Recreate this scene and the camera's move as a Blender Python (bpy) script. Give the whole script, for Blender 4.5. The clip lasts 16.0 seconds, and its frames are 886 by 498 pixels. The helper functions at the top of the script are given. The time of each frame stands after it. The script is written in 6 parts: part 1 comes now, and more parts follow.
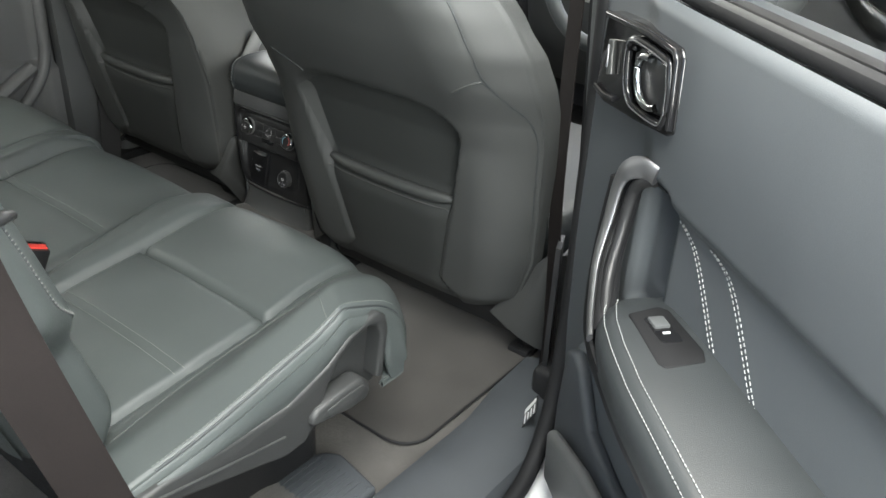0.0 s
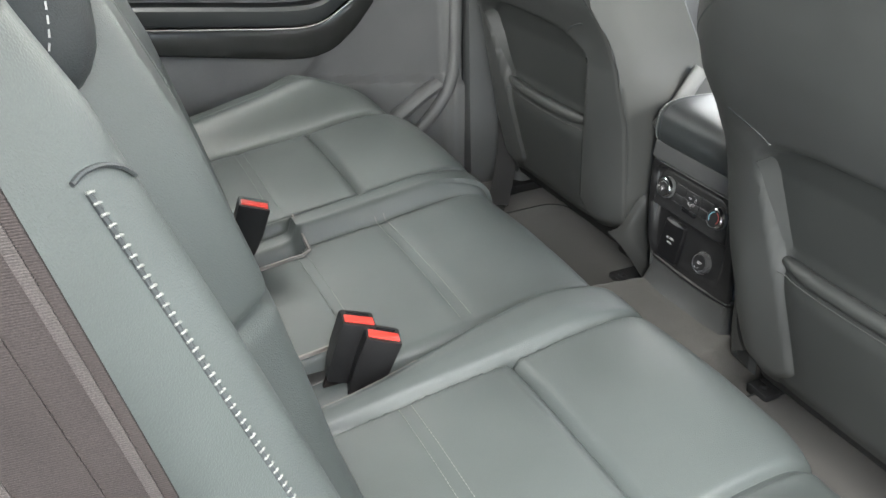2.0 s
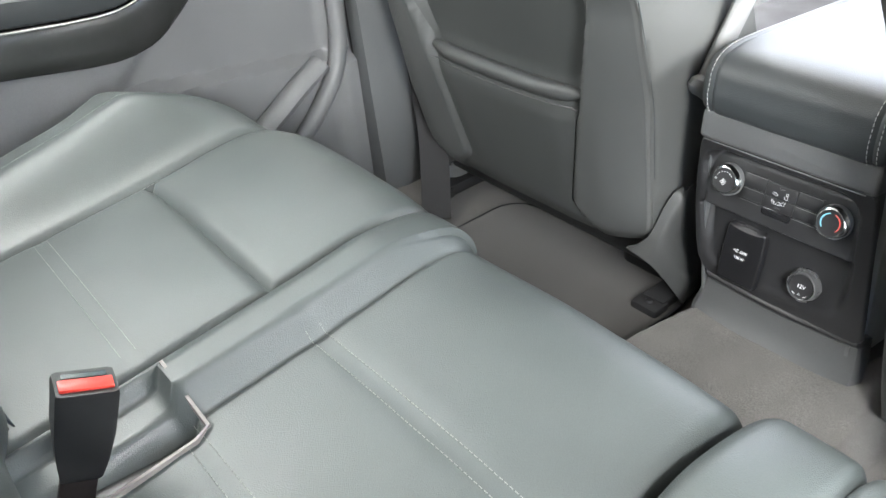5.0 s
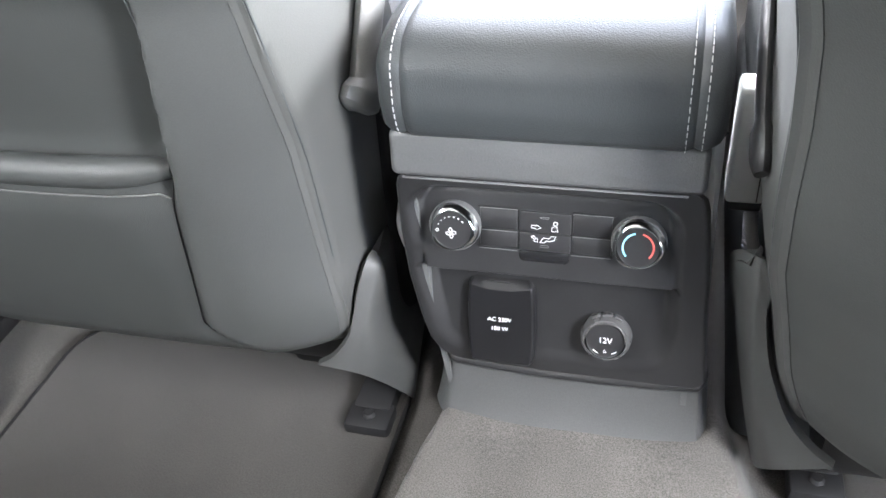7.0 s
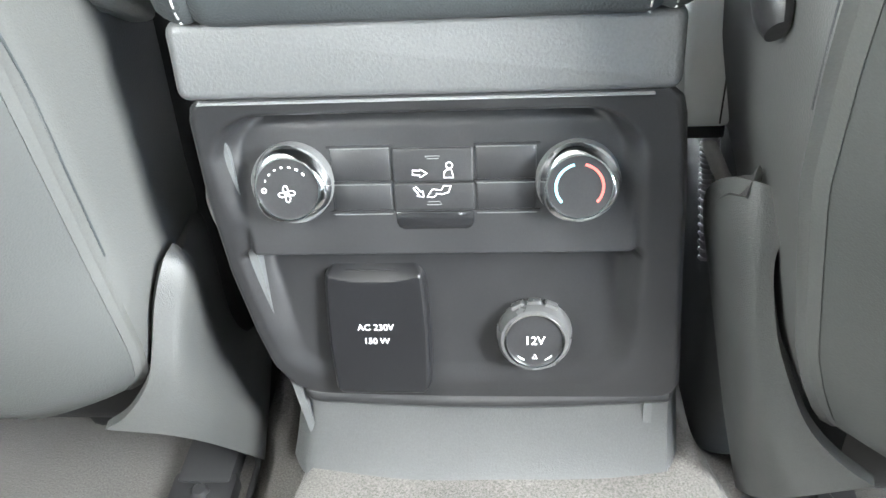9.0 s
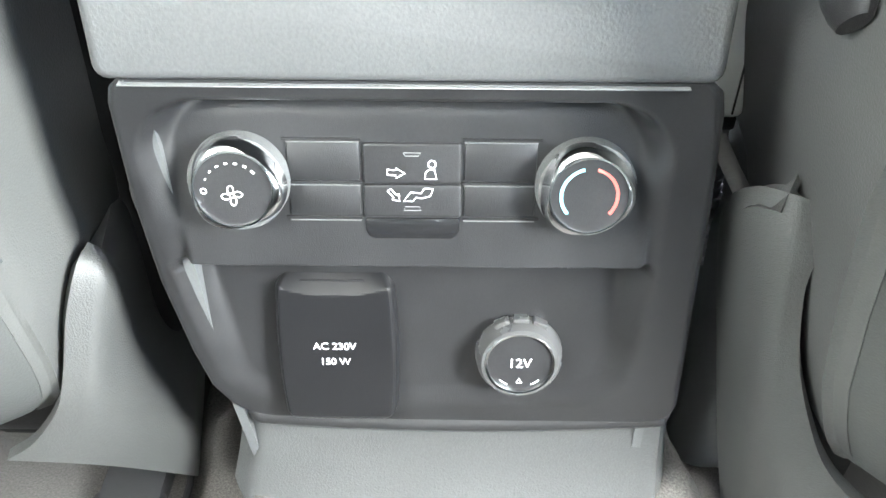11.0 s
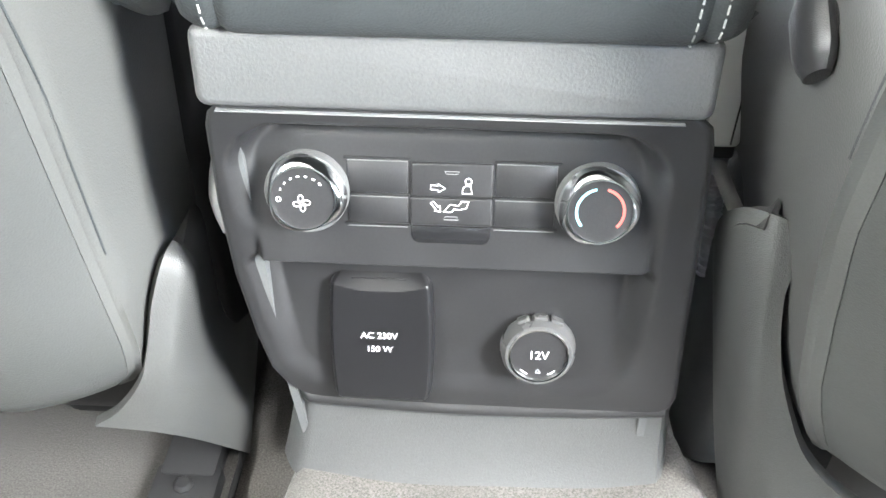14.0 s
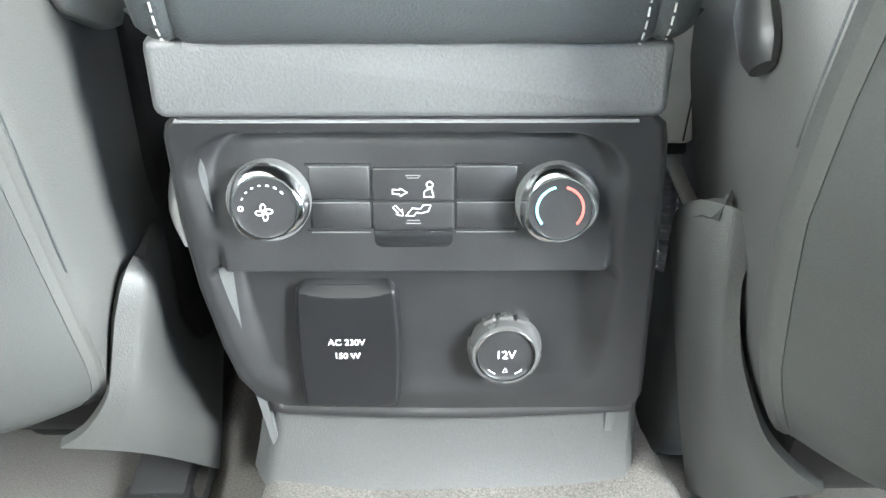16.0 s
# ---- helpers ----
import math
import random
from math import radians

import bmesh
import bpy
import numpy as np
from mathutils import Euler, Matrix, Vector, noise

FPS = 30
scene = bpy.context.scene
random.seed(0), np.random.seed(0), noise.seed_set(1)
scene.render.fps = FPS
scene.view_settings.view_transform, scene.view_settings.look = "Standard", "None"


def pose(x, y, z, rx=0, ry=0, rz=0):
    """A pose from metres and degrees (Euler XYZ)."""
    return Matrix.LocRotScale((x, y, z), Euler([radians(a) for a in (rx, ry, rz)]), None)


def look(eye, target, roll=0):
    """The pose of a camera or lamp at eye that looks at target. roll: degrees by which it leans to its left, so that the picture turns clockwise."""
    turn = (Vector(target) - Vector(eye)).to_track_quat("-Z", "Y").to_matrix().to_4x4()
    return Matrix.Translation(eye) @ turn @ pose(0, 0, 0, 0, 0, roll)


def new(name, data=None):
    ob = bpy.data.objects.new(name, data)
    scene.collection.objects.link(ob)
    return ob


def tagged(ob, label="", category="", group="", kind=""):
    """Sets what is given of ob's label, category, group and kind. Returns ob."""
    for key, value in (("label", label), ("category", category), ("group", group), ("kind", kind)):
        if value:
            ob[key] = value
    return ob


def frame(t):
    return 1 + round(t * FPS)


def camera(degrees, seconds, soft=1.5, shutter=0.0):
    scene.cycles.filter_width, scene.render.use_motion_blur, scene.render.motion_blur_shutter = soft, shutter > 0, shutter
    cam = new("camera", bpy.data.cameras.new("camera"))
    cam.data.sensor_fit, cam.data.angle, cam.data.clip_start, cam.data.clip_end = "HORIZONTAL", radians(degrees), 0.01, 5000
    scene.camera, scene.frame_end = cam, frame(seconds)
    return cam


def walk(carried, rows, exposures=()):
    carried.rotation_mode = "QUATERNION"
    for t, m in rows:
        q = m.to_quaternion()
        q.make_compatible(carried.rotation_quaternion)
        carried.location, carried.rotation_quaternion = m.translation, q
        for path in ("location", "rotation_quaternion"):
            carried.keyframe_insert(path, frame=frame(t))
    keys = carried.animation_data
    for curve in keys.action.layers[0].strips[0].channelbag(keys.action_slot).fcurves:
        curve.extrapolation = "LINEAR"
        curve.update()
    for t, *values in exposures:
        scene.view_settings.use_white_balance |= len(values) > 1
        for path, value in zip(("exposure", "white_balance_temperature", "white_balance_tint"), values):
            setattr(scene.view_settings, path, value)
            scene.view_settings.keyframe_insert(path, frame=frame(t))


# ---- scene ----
cam = camera(55.6, 16.0)
PATH = [
    (0, (1.222, -1.037, 0.85), (0.181, 0.373, -0.114), 3.5),
    (0.5, (1.108, -1.013, 0.855), (0.005, 0.363, -0.087), 1.4),
    (1, (1.038, -0.967, 0.85), (-0.139, 0.353, -0.083), 1.8),
    (1.5, (0.953, -0.905, 0.826), (-0.432, 0.167, -0.14), 1.0),
    (2, (0.888, -0.828, 0.804), (-0.688, -0.092, -0.183), -0.5),
    (2.5, (0.822, -0.779, 0.798), (-0.762, -0.065, -0.193), 0.5),
    (3, (0.734, -0.738, 0.777), (-0.807, -0.037, -0.288), -2.1),
    (3.2, (0.686, -0.707, 0.759), (-0.834, -0.009, -0.338), -2.4),
    (5.3, (0.318, -0.673, 0.669), (-0.924, 0.421, -0.454), -6.3),
    (5.5, (0.278, -0.657, 0.656), (-0.84, 0.554, -0.477), -4.8),
    (6, (0.188, -0.597, 0.626), (-0.746, 0.744, -0.527), -4.8),
    (6.5, (0.138, -0.521, 0.603), (-0.673, 0.889, -0.56), -6.9),
    (7, (0.07, -0.412, 0.56), (-0.418, 1.071, -0.691), -6.3),
    (7.5, (0.04, -0.356, 0.516), (-0.219, 1.159, -0.763), -4.5),
    (8, (0.029, -0.306, 0.482), (-0.18, 1.215, -0.799), -5.4),
    (8.5, (0.025, -0.278, 0.445), (-0.113, 1.238, -0.852), -2.8),
    (8.7, (0.035, -0.286, 0.42), (-0.147, 1.306, -0.776), -4.3),
    (11, (0.012, -0.223, 0.395), (0.007, 1.297, -0.906), 0.4),
    (11.5, (0.012, -0.23, 0.402), (0.028, 1.3, -0.886), 1.0),
    (12, (0.014, -0.239, 0.41), (0.039, 1.314, -0.85), 1.6),
    (12.5, (0.019, -0.243, 0.419), (0.042, 1.324, -0.824), 1.8),
    (13, (0.017, -0.25, 0.421), (0.006, 1.318, -0.819), 1.1),
    (13.5, (0.014, -0.265, 0.427), (-0.017, 1.309, -0.806), 1.6),
    (14, (0.009, -0.268, 0.426), (-0.056, 1.276, -0.843), 0.6),
    (14.5, (-0.005, -0.272, 0.406), (-0.028, 1.26, -0.879), -1.5),
    (15, (0.003, -0.267, 0.417), (-0.006, 1.264, -0.87), -1.9),
    (15.5, (0.011, -0.262, 0.423), (0.021, 1.294, -0.833), -1.9),
    (16, (0.008, -0.273, 0.425), (0.035, 1.291, -0.821), 0.4),
]
walk(cam, [(t, look(eye, target, roll)) for t, eye, target, roll in PATH], exposures=((0.0, 1.45, 6650, 6), (0.5, 1.66, 6750, 7), (1.0, 1.82, 6800, 8), (1.5, 2.05, 6700, 7), (2.0, 2.4, 6600, 8), (2.5, 2.62, 6550, 8), (3.0, 2.85, 6500, 9), (5.5, 3.58, 6400, 10), (6.5, 3.98, 6250, 12), (7.5, 4.0, 6350, 13), (8.5, 4.65, 6300, 8), (11.0, 5.05, 6350, 6), (13.0, 5.1, 6350, 7), (14.0, 5.05, 6450, 9), (14.5, 4.85, 6350, 7), (15.0, 4.76, 6300, 4), (16.0, 4.9, 6300, 5)))


# ---- world and sun ----
world = bpy.data.worlds.new("world")
scene.world = world
world.use_nodes = True
wn = world.node_tree
sky = wn.nodes.new("ShaderNodeTexSky")
sky.sky_type, sky.sun_disc = "NISHITA", False
sky.sun_elevation, sky.sun_rotation = radians(58), radians(-53)
sky.dust_density, sky.air_density = 3.0, 1.0
wn.nodes["Background"].inputs["Strength"].default_value = 0.15
wn.links.new(sky.outputs[0], wn.nodes["Background"].inputs["Color"])
sun = new("sun", bpy.data.lights.new("sun", "SUN"))
sun.data.energy, sun.data.angle, sun.data.color = 0.8, radians(18), (1.0, 0.97, 0.93)
sun.matrix_world = look((-2.0, 1.5, 4.0), (0, 0, 0))


def opening(name, eye, target, w, h, watts, color=(1.0, 1.0, 0.97)):
    """An area lamp that stands in for the sky's light, at or outside one of the car's openings."""
    lamp = new(name, bpy.data.lights.new(name, "AREA"))
    lamp.data.shape, lamp.data.size, lamp.data.size_y, lamp.data.energy, lamp.data.color = "RECTANGLE", w, h, watts, color
    lamp.matrix_world = look(eye, target)


opening("daylight_right_door", (1.58, -1.12, 0.92), (0.0, -0.1, 0.25), 0.36, 0.8, 9.5)
# extra lamp in the open air above the door, added to brighten the bench
opening("bench_fill_above_door", (1.10, -0.72, 1.55), (0.45, -0.45, 0.15), 0.6, 0.6, 15.5)
opening("daylight_left_window", (-0.76, -0.5, 0.77), (0.0, -0.3, 0.2), 0.8, 0.36, 2.8)
opening("daylight_windscreen", (0.0, 1.0, 0.85), (0.0, -0.2, 0.2), 1.2, 0.4, 1.25)
opening("daylight_rear_window", (0.0, -1.9, 0.85), (0.0, 0.0, 0.3), 1.1, 0.4, 2.4)

opening("daylight_front_right_window", (0.76, 0.42, 0.78), (0.0, 0.05, 0.3), 0.7, 0.34, 5.5)
opening("daylight_front_left_window", (-0.76, 0.42, 0.78), (0.0, 0.1, 0.3), 0.7, 0.34, 2.6)


# ---- materials ----
def material(name, base, rough=0.5, metal=0.0, spots=0.0, spot_scale=6.0, grain=0.0, grain_scale=900.0, bump=0.0, bump_scale=900.0, voronoi=False, spec=0.5, sheen=0.0):
    """A surface with variation at two scales (wear and grain) and fine relief, in metres."""
    m = bpy.data.materials.new(name)
    m.use_nodes = True
    nt = m.node_tree
    b = nt.nodes["Principled BSDF"]
    b.inputs["Base Color"].default_value = (*base, 1)
    b.inputs["Roughness"].default_value = rough
    b.inputs["Metallic"].default_value = metal
    b.inputs["Specular IOR Level"].default_value = spec
    b.inputs["Sheen Weight"].default_value = sheen
    co = nt.nodes.new("ShaderNodeTexCoord")
    if spots or grain:
        n1 = nt.nodes.new("ShaderNodeTexNoise")
        n1.inputs["Scale"].default_value, n1.inputs["Detail"].default_value = spot_scale, 5
        n2 = nt.nodes.new("ShaderNodeTexNoise")
        n2.inputs["Scale"].default_value, n2.inputs["Detail"].default_value = grain_scale, 2
        for n in (n1, n2):
            nt.links.new(co.outputs["Object"], n.inputs["Vector"])
        r1 = nt.nodes.new("ShaderNodeMapRange")
        r1.inputs[1].default_value, r1.inputs[2].default_value = 0.3, 0.7
        r1.inputs[3].default_value, r1.inputs[4].default_value = 1 - spots, 1 + spots
        r2 = nt.nodes.new("ShaderNodeMapRange")
        r2.inputs[1].default_value, r2.inputs[2].default_value = 0.3, 0.7
        r2.inputs[3].default_value, r2.inputs[4].default_value = 1 - grain, 1 + grain
        nt.links.new(n1.outputs["Fac"], r1.inputs[0])
        nt.links.new(n2.outputs["Fac"], r2.inputs[0])
        k = nt.nodes.new("ShaderNodeMath")
        k.operation = "MULTIPLY"
        nt.links.new(r1.outputs[0], k.inputs[0])
        nt.links.new(r2.outputs[0], k.inputs[1])
        v = nt.nodes.new("ShaderNodeVectorMath")
        v.operation = "SCALE"
        v.inputs[0].default_value = base
        nt.links.new(k.outputs[0], v.inputs["Scale"])
        nt.links.new(v.outputs[0], b.inputs["Base Color"])
        rr = nt.nodes.new("ShaderNodeMath")
        rr.operation = "MULTIPLY"
        rr.inputs[1].default_value = rough
        nt.links.new(r1.outputs[0], rr.inputs[0])
        nt.links.new(rr.outputs[0], b.inputs["Roughness"])
    if bump:
        if voronoi:
            t = nt.nodes.new("ShaderNodeTexVoronoi")
            t.feature = "SMOOTH_F1"
            t.inputs["Scale"].default_value = bump_scale
            h = t.outputs["Distance"]
        else:
            t = nt.nodes.new("ShaderNodeTexNoise")
            t.inputs["Scale"].default_value, t.inputs["Detail"].default_value = bump_scale, 3
            h = t.outputs["Fac"]
        nt.links.new(co.outputs["Object"], t.inputs["Vector"])
        bp = nt.nodes.new("ShaderNodeBump")
        bp.inputs["Strength"].default_value, bp.inputs["Distance"].default_value = bump, 0.0006
        nt.links.new(h, bp.inputs["Height"])
        nt.links.new(bp.outputs[0], b.inputs["Normal"])
    return m


def webbing(name, base):
    """Woven belt: fine ribs across the strap, with a lighter crown on each."""
    m = material(name, base, 0.8, spots=0.12, spot_scale=25, grain=0.25, grain_scale=1800, spec=0.12)
    nt = m.node_tree
    b = nt.nodes["Principled BSDF"]
    co = nt.nodes.new("ShaderNodeTexCoord")
    w = nt.nodes.new("ShaderNodeTexWave")
    w.bands_direction = "Z"
    w.inputs["Scale"].default_value, w.inputs["Distortion"].default_value, w.inputs["Detail Scale"].default_value = 330, 1.2, 3.0
    nt.links.new(co.outputs["Object"], w.inputs["Vector"])
    bp = nt.nodes.new("ShaderNodeBump")
    bp.inputs["Strength"].default_value, bp.inputs["Distance"].default_value = 0.35, 0.0004
    nt.links.new(w.outputs["Fac"], bp.inputs["Height"])
    nt.links.new(bp.outputs[0], b.inputs["Normal"])
    old = b.inputs["Base Color"].links[0].from_socket
    mix = nt.nodes.new("ShaderNodeVectorMath")
    mix.operation = "SCALE"
    r = nt.nodes.new("ShaderNodeMapRange")
    r.inputs[3].default_value, r.inputs[4].default_value = 0.88, 1.1
    nt.links.new(w.outputs["Fac"], r.inputs[0])
    nt.links.new(old, mix.inputs[0])
    nt.links.new(r.outputs[0], mix.inputs["Scale"])
    nt.links.new(mix.outputs[0], b.inputs["Base Color"])
    return m


LEATHER = material("leather", (0.061, 0.070, 0.069), 0.46, spots=0.1, spot_scale=9, grain=0.05, bump=0.35, bump_scale=1100, voronoi=True, spec=0.5)
LEATHER_DARK = material("leather_dark", (0.034, 0.038, 0.04), 0.48, spots=0.1, spot_scale=9, grain=0.05, bump=0.35, bump_scale=1100, voronoi=True)
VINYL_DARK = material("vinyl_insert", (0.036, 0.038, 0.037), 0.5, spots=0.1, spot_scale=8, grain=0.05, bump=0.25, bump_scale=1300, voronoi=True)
VINYL = material("vinyl_back", (0.052, 0.054, 0.053), 0.52, spots=0.1, spot_scale=7, grain=0.05, bump=0.25, bump_scale=1300, voronoi=True)
# VINYL made paler, to put the light on the console-side flanks into the colour
SIDE_GREY = material("seat_side_vinyl_lit", (0.068, 0.069, 0.067), 0.5, spots=0.08, spot_scale=7, grain=0.05, bump=0.2, bump_scale=1300, voronoi=True)
PLASTIC = material("grained_plastic", (0.08, 0.083, 0.085), 0.6, spots=0.08, spot_scale=8, grain=0.08, bump=0.5, bump_scale=1500)
RECLINER = material("recliner_plastic", (0.045, 0.046, 0.045), 0.5, spots=0.1, spot_scale=12, grain=0.08, bump=0.4, bump_scale=1300)
PLASTIC_MID = material("mid_grey_plastic", (0.10, 0.102, 0.102), 0.42, spots=0.07, spot_scale=10, grain=0.08, bump=0.6, bump_scale=1300)
PLASTIC_BLUE = material("blue_grey_plastic", (0.052, 0.057, 0.063), 0.5, spots=0.1, spot_scale=9, grain=0.08, bump=0.5, bump_scale=1400)
PLASTIC_STRIP = material("grained_strip", (0.078, 0.079, 0.081), 0.45, spots=0.06, spot_scale=12, grain=0.08, bump=0.4, bump_scale=900)
PLASTIC_DOOR = material("blue_grey_door_trim", (0.085, 0.093, 0.10), 0.5, spots=0.07, spot_scale=7, grain=0.06, bump=0.35, bump_scale=1300)
LEATHER_PALE = material("pale_grey_lining", (0.22, 0.20, 0.19), 0.6, spots=0.1, spot_scale=20, bump=0.3, bump_scale=1000)
WEBBING_BLUE = webbing("dark_belt_webbing", (0.035, 0.042, 0.05))
GLOSS_GREY = material("dark_satin_trim", (0.03, 0.031, 0.03), 0.22, spots=0.15, spot_scale=14)
PLASTIC_LIGHT = material("light_grey_plastic", (0.15, 0.152, 0.155), 0.45, spots=0.07, spot_scale=10, grain=0.08, bump=0.6, bump_scale=1300)
LOW_TRIM = material("dark_lower_trim", (0.062, 0.063, 0.064), 0.45, spots=0.08, spot_scale=12, grain=0.08, bump=0.4, bump_scale=1000)
BLACK = material("matt_black_plastic", (0.017, 0.017, 0.018), 0.4, spots=0.15, spot_scale=30, grain=0.1, bump=0.25, bump_scale=2200)
COVER_BLACK = material("satin_black_plastic", (0.009, 0.009, 0.010), 0.3, spots=0.04, spot_scale=60, grain=0.1, bump=0.2, bump_scale=2200)
BEZEL = material("smoky_grey_plastic", (0.06, 0.06, 0.061), 0.28, spots=0.1, spot_scale=60)
GLOSS = material("gloss_black_plastic", (0.012, 0.012, 0.013), 0.12, spots=0.2, spot_scale=14)
RUBBER = material("black_rubber", (0.014, 0.014, 0.015), 0.65, spots=0.2, spot_scale=20, bump=0.2, spec=0.25)
CHROME = material("chrome", (0.75, 0.76, 0.77), 0.12, 1.0, spots=0.1, spot_scale=40)
SATIN = material("satin_silver", (0.32, 0.32, 0.33), 0.46, 1.0, spots=0.08, spot_scale=30)
SILVER = material("silver_paint", (0.5, 0.5, 0.5), 0.38, 0.35, spots=0.05, spot_scale=20)
CARPET = material("grey_carpet", (0.085, 0.080, 0.075), 0.95, spots=0.2, spot_scale=14, grain=0.38, grain_scale=900, bump=0.7, bump_scale=1300, spec=0.1, sheen=0.2)
MATS = material("floor_mat_pile", (0.049, 0.046, 0.043), 0.95, spots=0.18, spot_scale=10, grain=0.35, grain_scale=900, bump=0.7, bump_scale=1300, spec=0.1, sheen=0.2)
WEBBING = webbing("belt_webbing", (0.021, 0.0175, 0.017))
WEBBING_BAND = webbing("belt_edge_webbing", (0.034, 0.030, 0.029))
THREAD = material("pale_thread", (0.38, 0.39, 0.38), 0.7, grain=0.1)
THREAD_DARK = material("grey_thread", (0.2, 0.21, 0.2), 0.7, grain=0.1)
THREAD_MID = material("mid_thread", (0.19, 0.195, 0.185), 0.7, grain=0.1)
RED = material("red_button", (0.65, 0.05, 0.035), 0.4, spots=0.1, spot_scale=60)
WHITE_PRINT = material("white_print", (0.8, 0.8, 0.8), 0.5)
PRINT_DIM = material("dim_print", (0.2, 0.2, 0.2), 0.5)
BLUE_PRINT = material("blue_print", (0.25, 0.6, 0.75), 0.5)
RED_PRINT = material("red_print", (0.7, 0.12, 0.1), 0.5)
PAINT = material("white_car_paint", (0.8, 0.8, 0.8), 0.25, spots=0.03, spot_scale=5)
HEADLINER = material("headliner", (0.5, 0.48, 0.44), 0.9, spots=0.05, grain=0.1, bump=0.4)
ASPHALT = material("asphalt", (0.06, 0.06, 0.06), 0.9, spots=0.25, spot_scale=1.5, grain=0.4, grain_scale=90, bump=0.8, bump_scale=120)
METAL = material("dark_metal", (0.1, 0.1, 0.1), 0.4, 0.8, spots=0.2, spot_scale=30)


def glass(name, tint):
    m = bpy.data.materials.new(name)
    m.use_nodes = True
    b = m.node_tree.nodes["Principled BSDF"]
    b.inputs["Base Color"].default_value = (*tint, 1)
    b.inputs["Roughness"].default_value = 0.02
    b.inputs["Transmission Weight"].default_value = 1.0
    b.inputs["IOR"].default_value = 1.45
    return m


GLASS = glass("tinted_glass", (0.035, 0.06, 0.06))


# ---- mesh helpers ----
def finish(name, bm, mat, parent=None, label="", angle=38):
    bmesh.ops.recalc_face_normals(bm, faces=bm.faces)
    lim = radians(angle)
    for f in bm.faces:
        f.smooth = True
    for e in bm.edges:
        e.smooth = not (len(e.link_faces) == 2 and e.calc_face_angle(0) > lim)
    me = bpy.data.meshes.new(name)
    bm.to_mesh(me)
    bm.free()
    me.materials.append(mat)
    ob = new(name, me)
    if parent is not None:
        ob.parent = parent
        ob.matrix_parent_inverse = PARENT_INV.get(parent.name, Matrix.Identity(4))
    if label:
        ob["label"] = label
    return ob


PARENT_INV = {}


def part(name, bm, mat, parent, label="", angle=38):
    """One mesh under a thing or a part; the mesh is given in world metres."""
    return finish(name, bm, mat, parent, label, angle)


def thing(name, at, label, category, group="", kind=""):
    ob = new(name)
    ob.empty_display_size = 0.05
    ob.location = at
    PARENT_INV[ob.name] = Matrix.Translation(at).inverted()
    return tagged(ob, label, category, group, kind)


def solo(name, bm, mat, label, category, group="", kind="", angle=38):
    return tagged(finish(name, bm, mat, None, "", angle), label, category, group, kind)


def rbox(x0, x1, y0, y1, z0, z1, r=0.005, seg=2, m=None):
    bm = bmesh.new()
    bmesh.ops.create_cube(bm, size=1)
    for v in bm.verts:
        v.co = Vector(((x0 + x1) / 2 + v.co.x * (x1 - x0), (y0 + y1) / 2 + v.co.y * (y1 - y0), (z0 + z1) / 2 + v.co.z * (z1 - z0)))
    if r:
        bmesh.ops.bevel(bm, geom=list(bm.edges), offset=r, segments=seg, profile=0.5, affect="EDGES")
    if m is not None:
        bm.transform(m)
    return bm


def loft(rings, closed=True, caps=True):
    bm = bmesh.new()
    rows = [[bm.verts.new(p) for p in ring] for ring in rings]
    n = len(rows[0])
    for a, b in zip(rows, rows[1:]):
        for i in range(n if closed else n - 1):
            j = (i + 1) % n
            bm.faces.new((a[i], a[j], b[j], b[i]))
    if caps and closed:
        bm.faces.new(rows[0][::-1])
        bm.faces.new(rows[-1])
    return bm


def sheet(fn, nu, nv, thick=0.004):
    """A solid skin over fn(u, v) for u, v in 0..1; its back lies thick behind the front."""
    bm = bmesh.new()
    P = [[Vector(fn(i / nu, j / nv)) for i in range(nu + 1)] for j in range(nv + 1)]
    front = [[bm.verts.new(p) for p in row] for row in P]
    back = []
    for j in range(nv + 1):
        row = []
        for i in range(nu + 1):
            du = P[j][min(i + 1, nu)] - P[j][max(i - 1, 0)]
            dv = P[min(j + 1, nv)][i] - P[max(j - 1, 0)][i]
            n = du.cross(dv)
            n = n.normalized() if n.length > 1e-12 else Vector((0, 0, 1))
            row.append(bm.verts.new(P[j][i] - n * thick))
        back.append(row)
    for j in range(nv):
        for i in range(nu):
            bm.faces.new((front[j][i], front[j][i + 1], front[j + 1][i + 1], front[j + 1][i]))
            bm.faces.new((back[j][i], back[j + 1][i], back[j + 1][i + 1], back[j][i + 1]))
    for i in range(nu):
        bm.faces.new((front[0][i], back[0][i], back[0][i + 1], front[0][i + 1]))
        bm.faces.new((front[nv][i], front[nv][i + 1], back[nv][i + 1], back[nv][i]))
    for j in range(nv):
        bm.faces.new((front[j][0], front[j + 1][0], back[j + 1][0], back[j][0]))
        bm.faces.new((front[j][nu], back[j][nu], back[j + 1][nu], front[j + 1][nu]))
    return bm


def smooth_path(pts, n=8):
    """A Catmull-Rom line through the points."""
    P = [Vector(p) for p in pts]
    P = [2 * P[0] - P[1], *P, 2 * P[-1] - P[-2]]
    out = []
    for a, b, c, d in zip(P, P[1:], P[2:], P[3:]):
        for k in range(n):
            t = k / n
            out.append(0.5 * (2 * b + (c - a) * t + (2 * a - 5 * b + 4 * c - d) * t * t + (3 * b - a - 3 * c + d) * t ** 3))
    out.append(P[-2])
    return out


